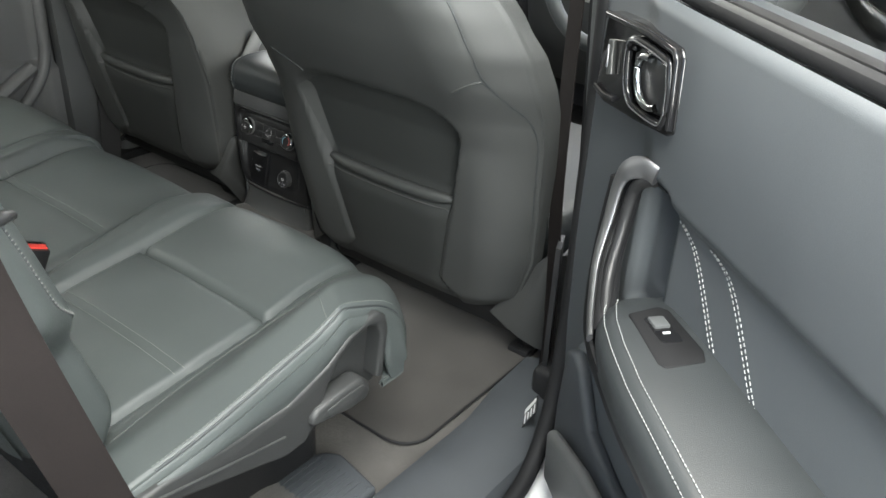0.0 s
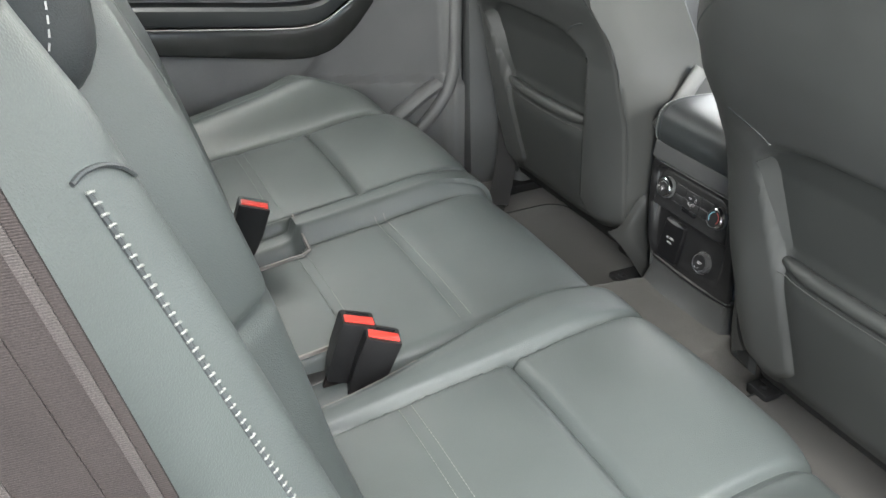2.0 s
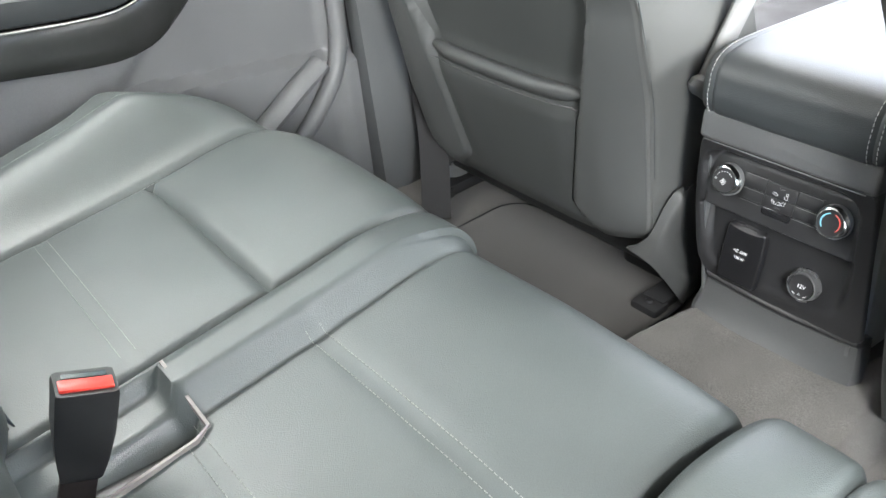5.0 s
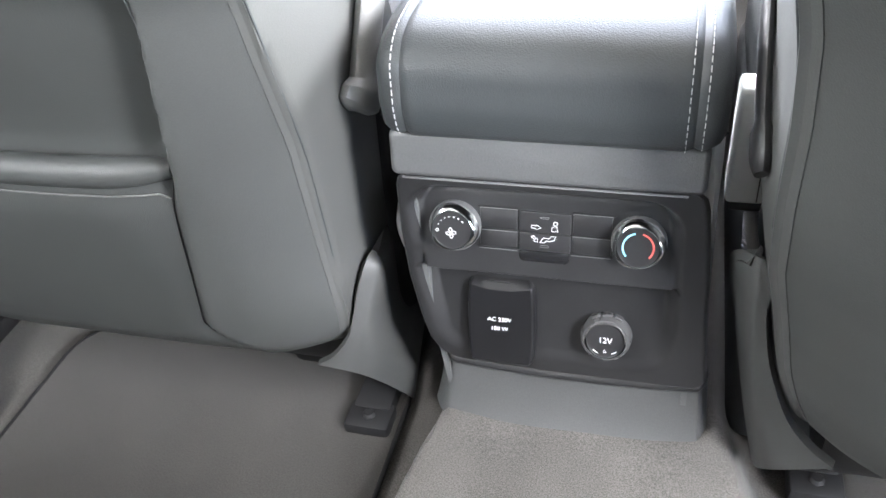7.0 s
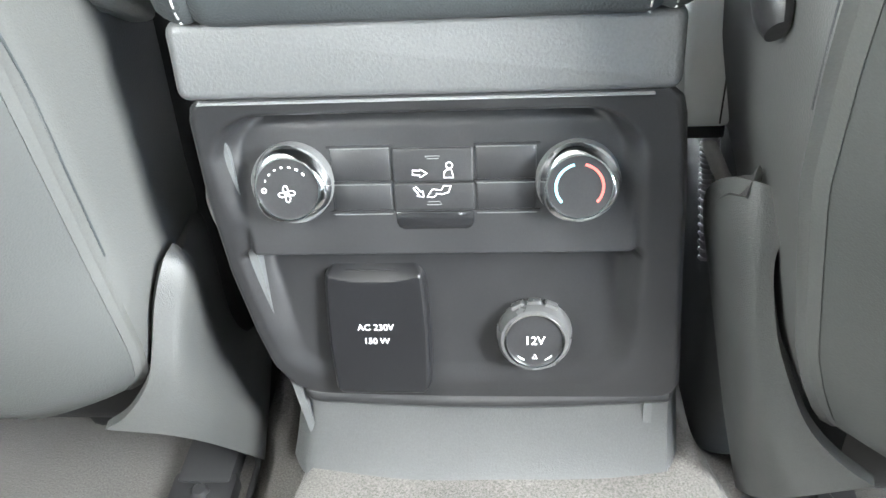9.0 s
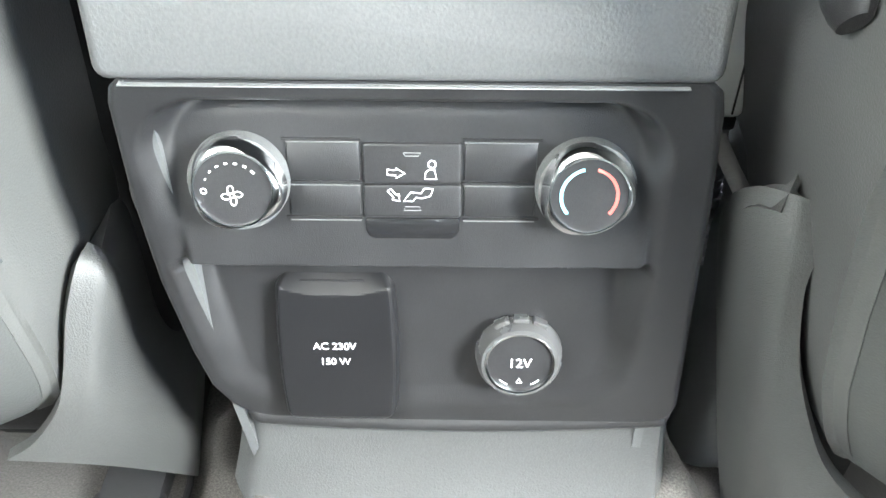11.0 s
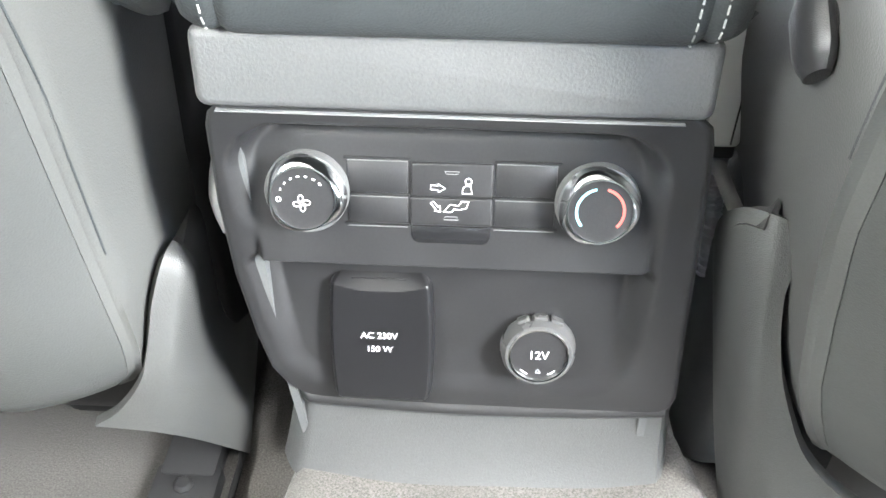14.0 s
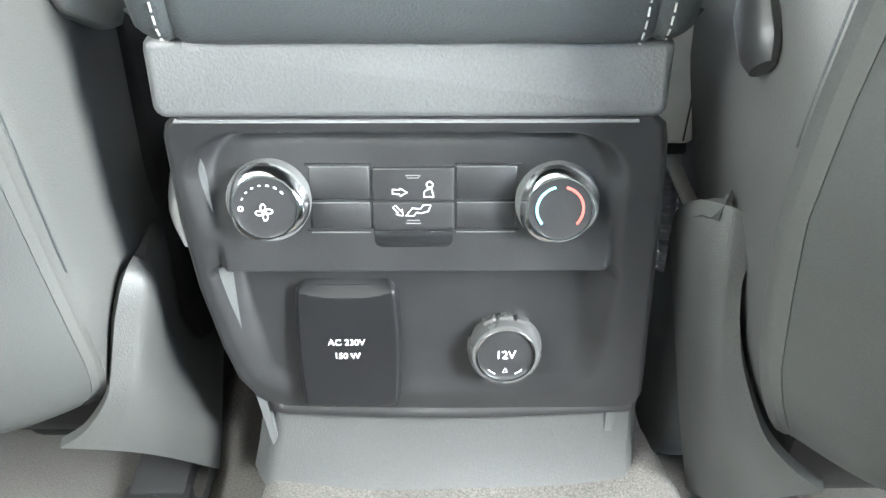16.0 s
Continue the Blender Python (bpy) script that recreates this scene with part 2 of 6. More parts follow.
def tube(pts, r, n=10, flat=1.0, side=None):
    """A round or flattened rod along a line of points."""
    rings = []
    up = Vector(side) if side is not None else Vector((0, 0, 1))
    pts = [Vector(p) for p in pts]
    for i, p in enumerate(pts):
        d = (pts[min(i + 1, len(pts) - 1)] - pts[max(i - 1, 0)]).normalized()
        a = d.cross(up)
        a = a.normalized() if a.length > 1e-4 else d.orthogonal().normalized()
        b = d.cross(a).normalized()
        rr = r(i / (len(pts) - 1)) if callable(r) else r
        rings.append([p + a * math.cos(2 * math.pi * k / n) * rr + b * math.sin(2 * math.pi * k / n) * rr * flat for k in range(n)])
    return loft(rings)


def ribbon(pts, width, thick, side):
    """A flat band along a line; side gives its width's direction."""
    s = Vector(side).normalized()
    pts = [Vector(p) for p in pts]
    rings = []
    for i, p in enumerate(pts):
        d = (pts[min(i + 1, len(pts) - 1)] - pts[max(i - 1, 0)]).normalized()
        w = (s - d * s.dot(d)).normalized()
        n = d.cross(w)
        a, b = w * width / 2, n * thick / 2
        rings.append([p - a - b, p + a - b, p + a + b, p - a + b])
    return loft(rings)


def stitches(lines, pitch=0.007, length=0.0045, r=0.0006):
    """Rows of short thread stitches along lines of points."""
    bm = bmesh.new()
    for pts in lines:
        pts = [Vector(p) for p in pts]
        run, nxt = 0.0, 0.0
        for a, b in zip(pts, pts[1:]):
            L = (b - a).length
            if L < 1e-9:
                continue
            d = (b - a) / L
            u = d.orthogonal().normalized() * r
            w = d.cross(u)
            while nxt <= run + L:
                p = a + d * (nxt - run)
                q = p + d * length
                v0 = [bm.verts.new(p + x) for x in (u, w, -u, -w)]
                v1 = [bm.verts.new(q + x) for x in (u, w, -u, -w)]
                for k in range(4):
                    bm.faces.new((v0[k], v0[(k + 1) % 4], v1[(k + 1) % 4], v1[k]))
                bm.faces.new(v0[::-1])
                bm.faces.new(v1)
                nxt += pitch
            run += L
    return bm


def lathe(profile, n=32, m=None):
    """A turned body: profile of (radius, height) about +z, then moved by m."""
    rings = [[Vector((r * math.cos(2 * math.pi * k / n), r * math.sin(2 * math.pi * k / n), h)) for k in range(n)] for r, h in profile]
    bm = loft(rings)
    if m is not None:
        bm.transform(m)
    return bm


def slab(outline, depth, m=None, r=0.0015, seg=2):
    """A flat outline (x, y), depth thick below z = 0, with eased edges, moved by m."""
    bm = bmesh.new()
    vs = [bm.verts.new((x, y, 0)) for x, y in outline]
    f = bm.faces.new(vs)
    ext = bmesh.ops.extrude_face_region(bm, geom=[f])
    for v in [g for g in ext["geom"] if isinstance(g, bmesh.types.BMVert)]:
        v.co.z -= depth
    if r:
        bmesh.ops.recalc_face_normals(bm, faces=bm.faces)
        es = [e for e in bm.edges if len(e.link_faces) == 2 and e.calc_face_angle(0) > radians(40)]
        bmesh.ops.bevel(bm, geom=es, offset=r, segments=seg, profile=0.5, affect="EDGES")
    if m is not None:
        bm.transform(m)
    return bm


def rounded(w, h, r, n=5, cx=0.0, cy=0.0):
    """The outline of a rounded rectangle."""
    out = []
    for sx, sy, a0 in ((1, 1, 0), (-1, 1, 90), (-1, -1, 180), (1, -1, 270)):
        for k in range(n + 1):
            a = radians(a0 + 90 * k / n)
            out.append((cx + sx * (w / 2 - r) + r * math.cos(a), cy + sy * (h / 2 - r) + r * math.sin(a)))
    return out


def lerp(table, t):
    """Smooth value from a table of (t, value)."""
    if t <= table[0][0]:
        return table[0][1]
    for (a, va), (b, vb) in zip(table, table[1:]):
        if t <= b:
            k = (t - a) / (b - a)
            return va + (vb - va) * k
    return table[-1][1]


def lerp_points(points, t):
    """The place a share t of the way along a line of points."""
    k = t * (len(points) - 1)
    i = min(int(k), len(points) - 2)
    return Vector(points[i]).lerp(Vector(points[i + 1]), k - i)


def step(x):
    x = min(1.0, max(0.0, x))
    return x * x * (3 - 2 * x)


def merge(*bms):
    out = bmesh.new()
    for b in bms:
        me = bpy.data.meshes.new("t")
        b.to_mesh(me)
        b.free()
        out.from_mesh(me)
        bpy.data.meshes.remove(me)
    return out


# ---- ground and car body ----
bm = bmesh.new()
bmesh.ops.create_grid(bm, x_segments=2, y_segments=2, size=400)
bm.transform(Matrix.Translation((0, 0, -0.75)))
solo("ground", bm, ASPHALT, "grey asphalt of a parking area", "ground", kind="structure")


def floor_height(x, y):
    """Footwells at 0, a raised tunnel along the middle, rising to the seat pan at the rear."""
    left = lerp([(-0.6, -0.165), (-0.14, -0.118), (-0.05, -0.106), (0.01, -0.094), (0.1, -0.09)], y)
    tun = step((x - left) / 0.018) * (1 - step((x - lerp([(-0.1, 0.15), (0.0, 0.132), (0.05, 0.118)], y)) / 0.032))
    ripple = 0.0012 * noise.noise(Vector((x * 18, y * 18, 0)))
    return -0.008 + 0.058 * tun + 0.03 * step((-0.42 - y) / 0.1) + ripple


bm = sheet(lambda u, v: (-0.70 + 1.40 * u, -0.9 + 2.0 * v, floor_height(-0.70 + 1.40 * u, -0.9 + 2.0 * v)), 240, 120, 0.02)
solo("floor", bm, CARPET, "brownish-grey moulded carpet of a car floor with raised tunnel", "floor", kind="structure")

# body sides: sill, pillars, quarter panels, roof, with open window and door gaps
body = thing("car_body", (0, 0, -0.3), "white car body with grey inner trim, seen through an open door", "car body", kind="structure")
for s in (-1, 1):
    part("sill", rbox(min(s * 0.72, s * 0.88), max(s * 0.72, s * 0.88), -0.64, 1.2, -0.25, -0.04, 0.02, 3), PAINT, body)
    part("roof_rail", rbox(min(s * 0.56, s * 0.75), max(s * 0.56, s * 0.75), -1.9, 0.75, 0.97, 1.04, 0.02, 3), HEADLINER, body)
    part("rear_quarter", rbox(min(s * 0.74, s * 0.93), max(s * 0.74, s * 0.93), -2.0, -1.12, -0.3, 0.60, 0.05, 4), PAINT, body)
    part("front_pillar", tube([(s * 0.62, 0.72, 0.98), (s * 0.72, 1.25, 0.62)], 0.04, 10), PLASTIC, body)
    part("rear_pillar", tube([(s * 0.62, -1.35, 0.98), (s * 0.76, -1.5, 0.58)], 0.07, 10), PLASTIC, body)
    part("front_wing", rbox(min(s * 0.74, s * 0.93), max(s * 0.74, s * 0.93), 1.22, 2.4, -0.3, 0.5, 0.08, 4), PAINT, body)
part("roof", sheet(lambda u, v: (-0.66 + 1.32 * u, -1.95 + 2.7 * v, 1.04 + 0.05 * math.sin(math.pi * u)), 12, 8, 0.04), HEADLINER, body)
part("tailgate", rbox(-0.73, 0.73, -2.05, -1.95, -0.3, 0.55, 0.03, 3), PLASTIC, body)
part("firewall", rbox(-0.72, 0.72, 1.2, 1.26, -0.1, 0.45, 0.03, 3), BLACK, body)
part("bonnet", sheet(lambda u, v: (-0.74 + 1.48 * u, 1.28 + 1.1 * v, 0.5 - 0.1 * v * v), 8, 8, 0.03), PAINT, body)
part("load_floor", rbox(-0.72, 0.72, -1.95, -0.9, 0.0, 0.05, 0.01, 2), CARPET, body)

# wheel-arch edge of the right door opening, white outside, dark seal inside
arch = smooth_path([(0.80, -0.60, -0.05), (0.80, -0.70, 0.06), (0.80, -0.80, 0.24), (0.80, -0.90, 0.37), (0.80, -1.0, 0.44), (0.80, -1.15, 0.5)], 6)
part("wheel_arch", ribbon([p + Vector((0.06, -0.05, -0.05)) for p in arch], 0.14, 0.06, (1, 0, 0)), PAINT, body)
part("arch_trim", tube([p + Vector((-0.035, -0.012, -0.01)) for p in arch], 0.04, 12), PLASTIC, body, "grey plastic arch trim")
part("arch_seal", tube([p + Vector((0.005, 0.0, 0.0)) for p in arch], 0.012, 10), RUBBER, body, "black rubber seal")

# inner sill trim with scuff plates on the door side
bm = loft([[(x - 0.02 * step((y + 0.2) / 0.15), y, z) for x, z in ((0.66, -0.012), (0.668, 0.004), (0.69, 0.012), (0.73, 0.006), (0.775, -0.012), (0.79, -0.04), (0.79, -0.1), (0.66, -0.1))] for y in (-0.66, -0.5, -0.35, -0.27, -0.2, -0.1, 0.0)])
sill_trim = part("sill_trim", bm, PLASTIC_BLUE, body, "grey plastic sill trim")
plate = part("scuff_plate", slab([(0.545, -0.66), (0.66, -0.66), (0.665, -0.40), (0.585, -0.385), (0.565, -0.395), (0.55, -0.42)], 0.03, Matrix.Translation((0, 0, 0.012)), 0.006, 3), PLASTIC_BLUE, body, "grey plastic seat mount cover")
for k in range(9):
    part("rib", rbox(0.565 + 0.0095 * k, 0.568 + 0.0095 * k, -0.655, -0.41, 0.0115, 0.0135, 0.0006, 1), PLASTIC_BLUE, plate)
for k in range(5):
    part("stud", lathe([(0.0035, 0), (0.0025, 0.0018), (0.0, 0.002)], 10, Matrix.Translation((0.657, -0.41 - 0.02 * k, 0.012))), PLASTIC_BLUE, plate)
part("opening_seal", tube(smooth_path([(0.795, -0.62, -0.02), (0.80, -0.4, -0.03), (0.80, -0.26, -0.025), (0.785, -0.17, 0.02), (0.772, -0.12, 0.12), (0.762, -0.10, 0.3), (0.752, -0.095, 0.6), (0.73, -0.09, 0.95)], 6), 0.013, 10), RUBBER, body, "black rubber door seal")

# ---- right centre pillar ----
pil = thing("pillar_right", (0.74, -0.02, 0), "dark grey trimmed centre pillar beside an open door", "pillar", kind="structure")


def pillar_ring(z):
    k = 0.08 * (z - 0.2) - 0.038
    return [(0.708 - k, -0.05, z), (0.712 - k, -0.068, z), (0.728 - k, -0.078, z), (0.75 - k, -0.075, z), (0.765 - k, -0.055, z), (0.772 - k, 0.0, z), (0.77 - k, 0.06, z), (0.73 - k, 0.08, z), (0.71 - k, 0.05, z)]


part("pillar_trim", loft([pillar_ring(z) for z in (-0.02, 0.1, 0.2, 0.45, 0.7, 1.0)]), PLASTIC, pil)
part("trim_edge", tube([(0.744 - 0.08 * (z - 0.2), -0.052, z) for z in (0.02, 0.2, 0.45, 0.7, 0.98)], 0.006, 8), RUBBER, pil, "black edge seal")
part("lower_kick", rbox(0.70, 0.765, -0.075, 0.02, -0.012, 0.05, 0.012, 3), BLACK, pil)
# front seat belt hanging beside the pillar
belt = thing("seat_belt", (0.66, -0.02, 0.0), "dark brown seat belt webbing hanging beside the centre pillar", "seat belt", "seat belts")
part("webbing", ribbon(smooth_path([(0.655, 0.0, 0.95), (0.662, -0.01, 0.65), (0.672, -0.015, 0.35), (0.70, -0.03, 0.1), (0.70, -0.03, 0.0)], 6), 0.045, 0.0015, (0.8, -0.6, 0)), WEBBING, belt)
part("anchor_sleeve", ribbon([(0.70, -0.034, 0.26), (0.703, -0.036, 0.1), (0.705, -0.036, 0.03)], 0.05, 0.008, (0.45, -1, 0)), BLACK, belt)
# sticker on the sill
stick = thing("sticker", (0.716, -0.105, 0.0), "black warning sticker with white bars on the sill", "sticker")
SM = Matrix.Translation((0.738, -0.132, 0.016)) @ pose(0, 0, 0, 62, 0, -62)
part("paper", slab(rounded(0.042, 0.046, 0.002, 3), 0.0008, SM, 0), BLACK, stick)
for k in range(4):
    part("white_bar", slab(rounded(0.022 - 0.003 * (k % 3), 0.0034, 0.0005, 1, 0.007, 0.014 - 0.0085 * k), 0.0006, SM @ Matrix.Translation((0, 0, 0.0005)), 0), WHITE_PRINT, stick)
part("white_patch", slab(rounded(0.010, 0.034, 0.002, 2, -0.013, 0.0), 0.0006, SM @ Matrix.Translation((0, 0, 0.0005)), 0), WHITE_PRINT, stick)

# ---- left centre pillar ----
pil = thing("pillar_left", (-0.70, 0.0, 0), "grey plastic trimmed centre pillar", "pillar", kind="structure")
part("pillar_trim", loft([[(-0.665 - 0.05 * (z - 0.2), -0.035, z), (-0.655 - 0.05 * (z - 0.2), 0.0, z), (-0.66 - 0.05 * (z - 0.2), 0.08, z), (-0.76, 0.1, z), (-0.76, -0.03, z)] for z in (-0.01, 0.2, 0.45, 0.7, 1.0)]), PLASTIC, pil)
part("pillar_foot", rbox(-0.70, -0.575, 0.04, 0.12, -0.01, 0.15, 0.02, 3), PLASTIC, pil)
part("door_seal", tube([(-0.705 - 0.03 * (z - 0.2), -0.022, z) for z in (0.0, 0.2, 0.45, 0.7, 0.98)], 0.012, 10), RUBBER, pil)
belt = thing("seat_belt", (-0.62, 0.03, 0.0), "black seat belt strap at the foot of the centre pillar", "seat belt", "seat belts")
part("webbing", ribbon(smooth_path([(-0.655, 0.02, 0.75), (-0.64, 0.03, 0.4), (-0.60, 0.025, 0.14), (-0.565, 0.0, 0.06), (-0.512, -0.045, 0.004)], 6), 0.045, 0.0015, (0.6, 0.74, 0)), RUBBER, belt)
part("anchor", lathe([(0.013, 0.0), (0.013, 0.004), (0.007, 0.006), (0.0, 0.006)], 16, Matrix.Translation((-0.507, -0.047, -0.004))), METAL, belt, "steel belt anchor")

# ---- left rear door (closed) ----
dl = thing("car_door", (-0.74, -0.4, 0), "closed grey rear door trim with glossy dark armrest strip", "door", "rear doors")


def left_skin(y, z):
    """Inner face of the closed door: soft bulge above, recess below a diagonal crease."""
    x = -0.716
    d = ((y + 0.4517) - 0.97 * (z - 0.2011)) * 0.72
    x -= 0.014 * step(d / 0.022 + 0.5)
    if y > -0.39:
        x += 0.020 * step((0.2706 - 0.136 * (y + 0.36) - z) / 0.016) * step((y + 0.39) / 0.03)
    x += 0.016 * step((y + 0.075) / 0.02)
    return x


part("door_panel", sheet(lambda u, v: (left_skin(-1.02 + 0.99 * u, 0.0 + 0.58 * v), -1.02 + 0.99 * u, 0.0 + 0.58 * v), 130, 80, 0.03), PLASTIC_LIGHT, dl)


STRIP_LOW = [(-1.0, 0.405), (-0.70, 0.3645), (-0.537, 0.339), (-0.42, 0.321), (-0.385, 0.318), (-0.362, 0.3195), (-0.338, 0.325), (-0.318, 0.3335), (-0.2755, 0.367), (-0.2325, 0.413), (-0.205, 0.455)]
STRIP_TOP = [(-1.0, 0.455), (-0.706, 0.4133), (-0.44, 0.3845), (-0.40, 0.3815), (-0.374, 0.3818), (-0.352, 0.386), (-0.339, 0.391), (-0.283, 0.4205), (-0.25, 0.452), (-0.23, 0.475)]


def left_arm(low, high, out, y_end):
    """A strip along the closed door between two heights that rise at its front end."""
    rings = []
    for k in range(61):
        y = -1.0 + (y_end + 1.0) * k / 60
        z0, z1 = low(y), high(y)
        o = out * (1 - 0.75 * max(0.0, (y - y_end + 0.06) / 0.06) ** 2)
        h = z1 - z0
        rings.append([(-0.735, y, z0), (-0.70 + o * 0.55, y, z0), (-0.70 + o * 0.9, y, z0 + 0.12 * h), (-0.70 + o, y, z0 + 0.4 * h), (-0.70 + o, y, z1 - 0.15 * h), (-0.70 + o * 0.8, y, z1), (-0.735, y, z1)])
    return loft(rings)


part("trim_strip", left_arm(lambda y: lerp(STRIP_LOW, y), lambda y: lerp(STRIP_TOP, y) - 0.003, 0.018, -0.235), GLOSS_GREY, dl, "dark glossy trim strip")
part("armrest", left_arm(lambda y: lerp(STRIP_TOP, y) + 0.004, lambda y: lerp(STRIP_TOP, y) + 0.042, 0.034, -0.29), LEATHER_DARK, dl)
part("upper_edge", left_arm(lambda y: lerp(STRIP_TOP, y) + 0.054, lambda y: lerp(STRIP_TOP, y) + 0.076, 0.02, -0.30), LEATHER_DARK, dl)
part("bright_line", tube([(-0.6795 - 0.012 * step((y + 0.33) / 0.08), y, lerp(STRIP_TOP, y)) for y in [-1.0 + 0.755 * k / 60 for k in range(61)]], 0.0024, 8), CHROME, dl, "thin bright chrome line")
part("pocket_scoop", tube(smooth_path([(-0.70, -0.095, 0.222), (-0.695, -0.14, 0.2), (-0.69, -0.2, 0.165), (-0.69, -0.26, 0.13)], 5), 0.02, 12, 0.75), PLASTIC_LIGHT, dl, "pale grey rounded map pocket end")
part("front_flange", tube(smooth_path([(-0.705, -0.05, 0.57), (-0.703, -0.052, 0.33), (-0.70, -0.065, 0.22), (-0.692, -0.12, 0.15), (-0.69, -0.2, 0.085)], 6), 0.014, 10), PLASTIC_LIGHT, dl)
part("window_pane", rbox(-0.755, -0.750, -1.0, -0.06, 0.57, 0.98, 0), GLASS, dl)
part("door_seal", tube(smooth_path([(-0.675, -0.535, 0.08), (-0.68, -0.59, 0.165), (-0.685, -0.65, 0.243), (-0.69, -0.71, 0.30), (-0.70, -0.80, 0.37), (-0.71, -0.93, 0.44)], 6), 0.019, 12), GLOSS_GREY, dl, "black rubber seal along the wheel arch")
part("arch_trim", tube(smooth_path([(-0.66, -0.585, 0.07), (-0.665, -0.645, 0.15), (-0.67, -0.715, 0.23), (-0.68, -0.82, 0.31), (-0.69, -1.0, 0.39)], 6), 0.04, 12), PLASTIC, dl)

# ---- front seats ----
PLASTIC_PALE = material("pale_grey_plastic", (0.19, 0.19, 0.187), 0.45, spots=0.06, spot_scale=15, grain=0.06, bump=0.4, bump_scale=1300)
REAR = [(0.075, -0.012), (0.082, -0.028), (0.094, -0.041), (0.112, -0.052), (0.29, -0.086), (0.40, -0.110), (0.45, -0.132), (0.50, -0.165), (0.55, -0.192), (0.60, -0.212), (0.66, -0.228), (0.72, -0.228), (0.76, -0.205), (0.785, -0.16)]
HALF = [(0.075, 0.165), (0.09, 0.195), (0.12, 0.225), (0.2, 0.25), (0.3, 0.26), (0.4, 0.27), (0.5, 0.276), (0.55, 0.27), (0.6, 0.243), (0.64, 0.21), (0.68, 0.165), (0.72, 0.125), (0.785, 0.08)]
HALF_PASSENGER = [(0.075, 0.15), (0.09, 0.172), (0.097, 0.181), (0.104, 0.192), (0.119, 0.203), (0.1355, 0.206), (0.2, 0.205), (0.3, 0.208), (0.4, 0.212), (0.5, 0.222), (0.6, 0.236), (0.67, 0.228), (0.73, 0.195), (0.765, 0.15), (0.785, 0.10)]
HALF_DRIVER = [(0.075, 0.18), (0.087, 0.203), (0.098, 0.220), (0.114, 0.234), (0.136, 0.244), (0.16, 0.252), (0.2, 0.260), (0.25, 0.271), (0.3, 0.275), (0.35, 0.277), (0.4, 0.282), (0.44, 0.292), (0.5, 0.297), (0.55, 0.291), (0.6, 0.274), (0.67, 0.242), (0.73, 0.198), (0.765, 0.15), (0.785, 0.10)]
FRONT = [(0.05, 0.06), (0.2, 0.045), (0.4, 0.01), (0.6, -0.06), (0.7, -0.10), (0.785, -0.13)]
FRONT_DRIVER = [(0.05, 0.14), (0.2, 0.125), (0.4, 0.09), (0.6, -0.045), (0.7, -0.10), (0.785, -0.13)]
FRONT_DOOR = [(0.05, 0.03), (0.36, -0.006), (0.46, -0.028), (0.515, -0.058), (0.58, -0.095), (0.65, -0.11), (0.7, -0.13), (0.785, -0.15)]
FRONT_PASSENGER = [(0.05, 0.11), (0.2, 0.155), (0.25, 0.155), (0.31, 0.137), (0.35, 0.12), (0.41, 0.082), (0.45, 0.055), (0.515, 0.013), (0.6, -0.05), (0.7, -0.10), (0.785, -0.13)]
BEND_PASSENGER = [(0.1, 0.024), (0.2, 0.036), (0.3, 0.042), (0.36, 0.034), (0.43, 0.028), (0.51, 0.022), (0.6, 0.06)]
SEAM_INNER = [(0.08, 0.985), (0.5, 0.985), (0.56, 0.85), (0.61, 0.6), (0.7, 0.45)]
SEAM = [(0.08, 1.0), (0.38, 1.0), (0.454, 0.955), (0.516, 0.80), (0.57, 0.79), (0.64, 0.80), (0.7, 0.6)]


def resample(points, n):
    """n even steps along a smooth line."""
    line = smooth_path(points, 8)
    run = [0.0]
    for p, q in zip(line, line[1:]):
        run.append(run[-1] + (q - p).length)
    out, i = [], 0
    for k in range(n):
        d = run[-1] * k / (n - 1)
        while i < len(line) - 2 and run[i + 1] < d:
            i += 1
        out.append(line[i].lerp(line[i + 1], min(1.0, (d - run[i]) / max(1e-9, run[i + 1] - run[i]))))
    return out


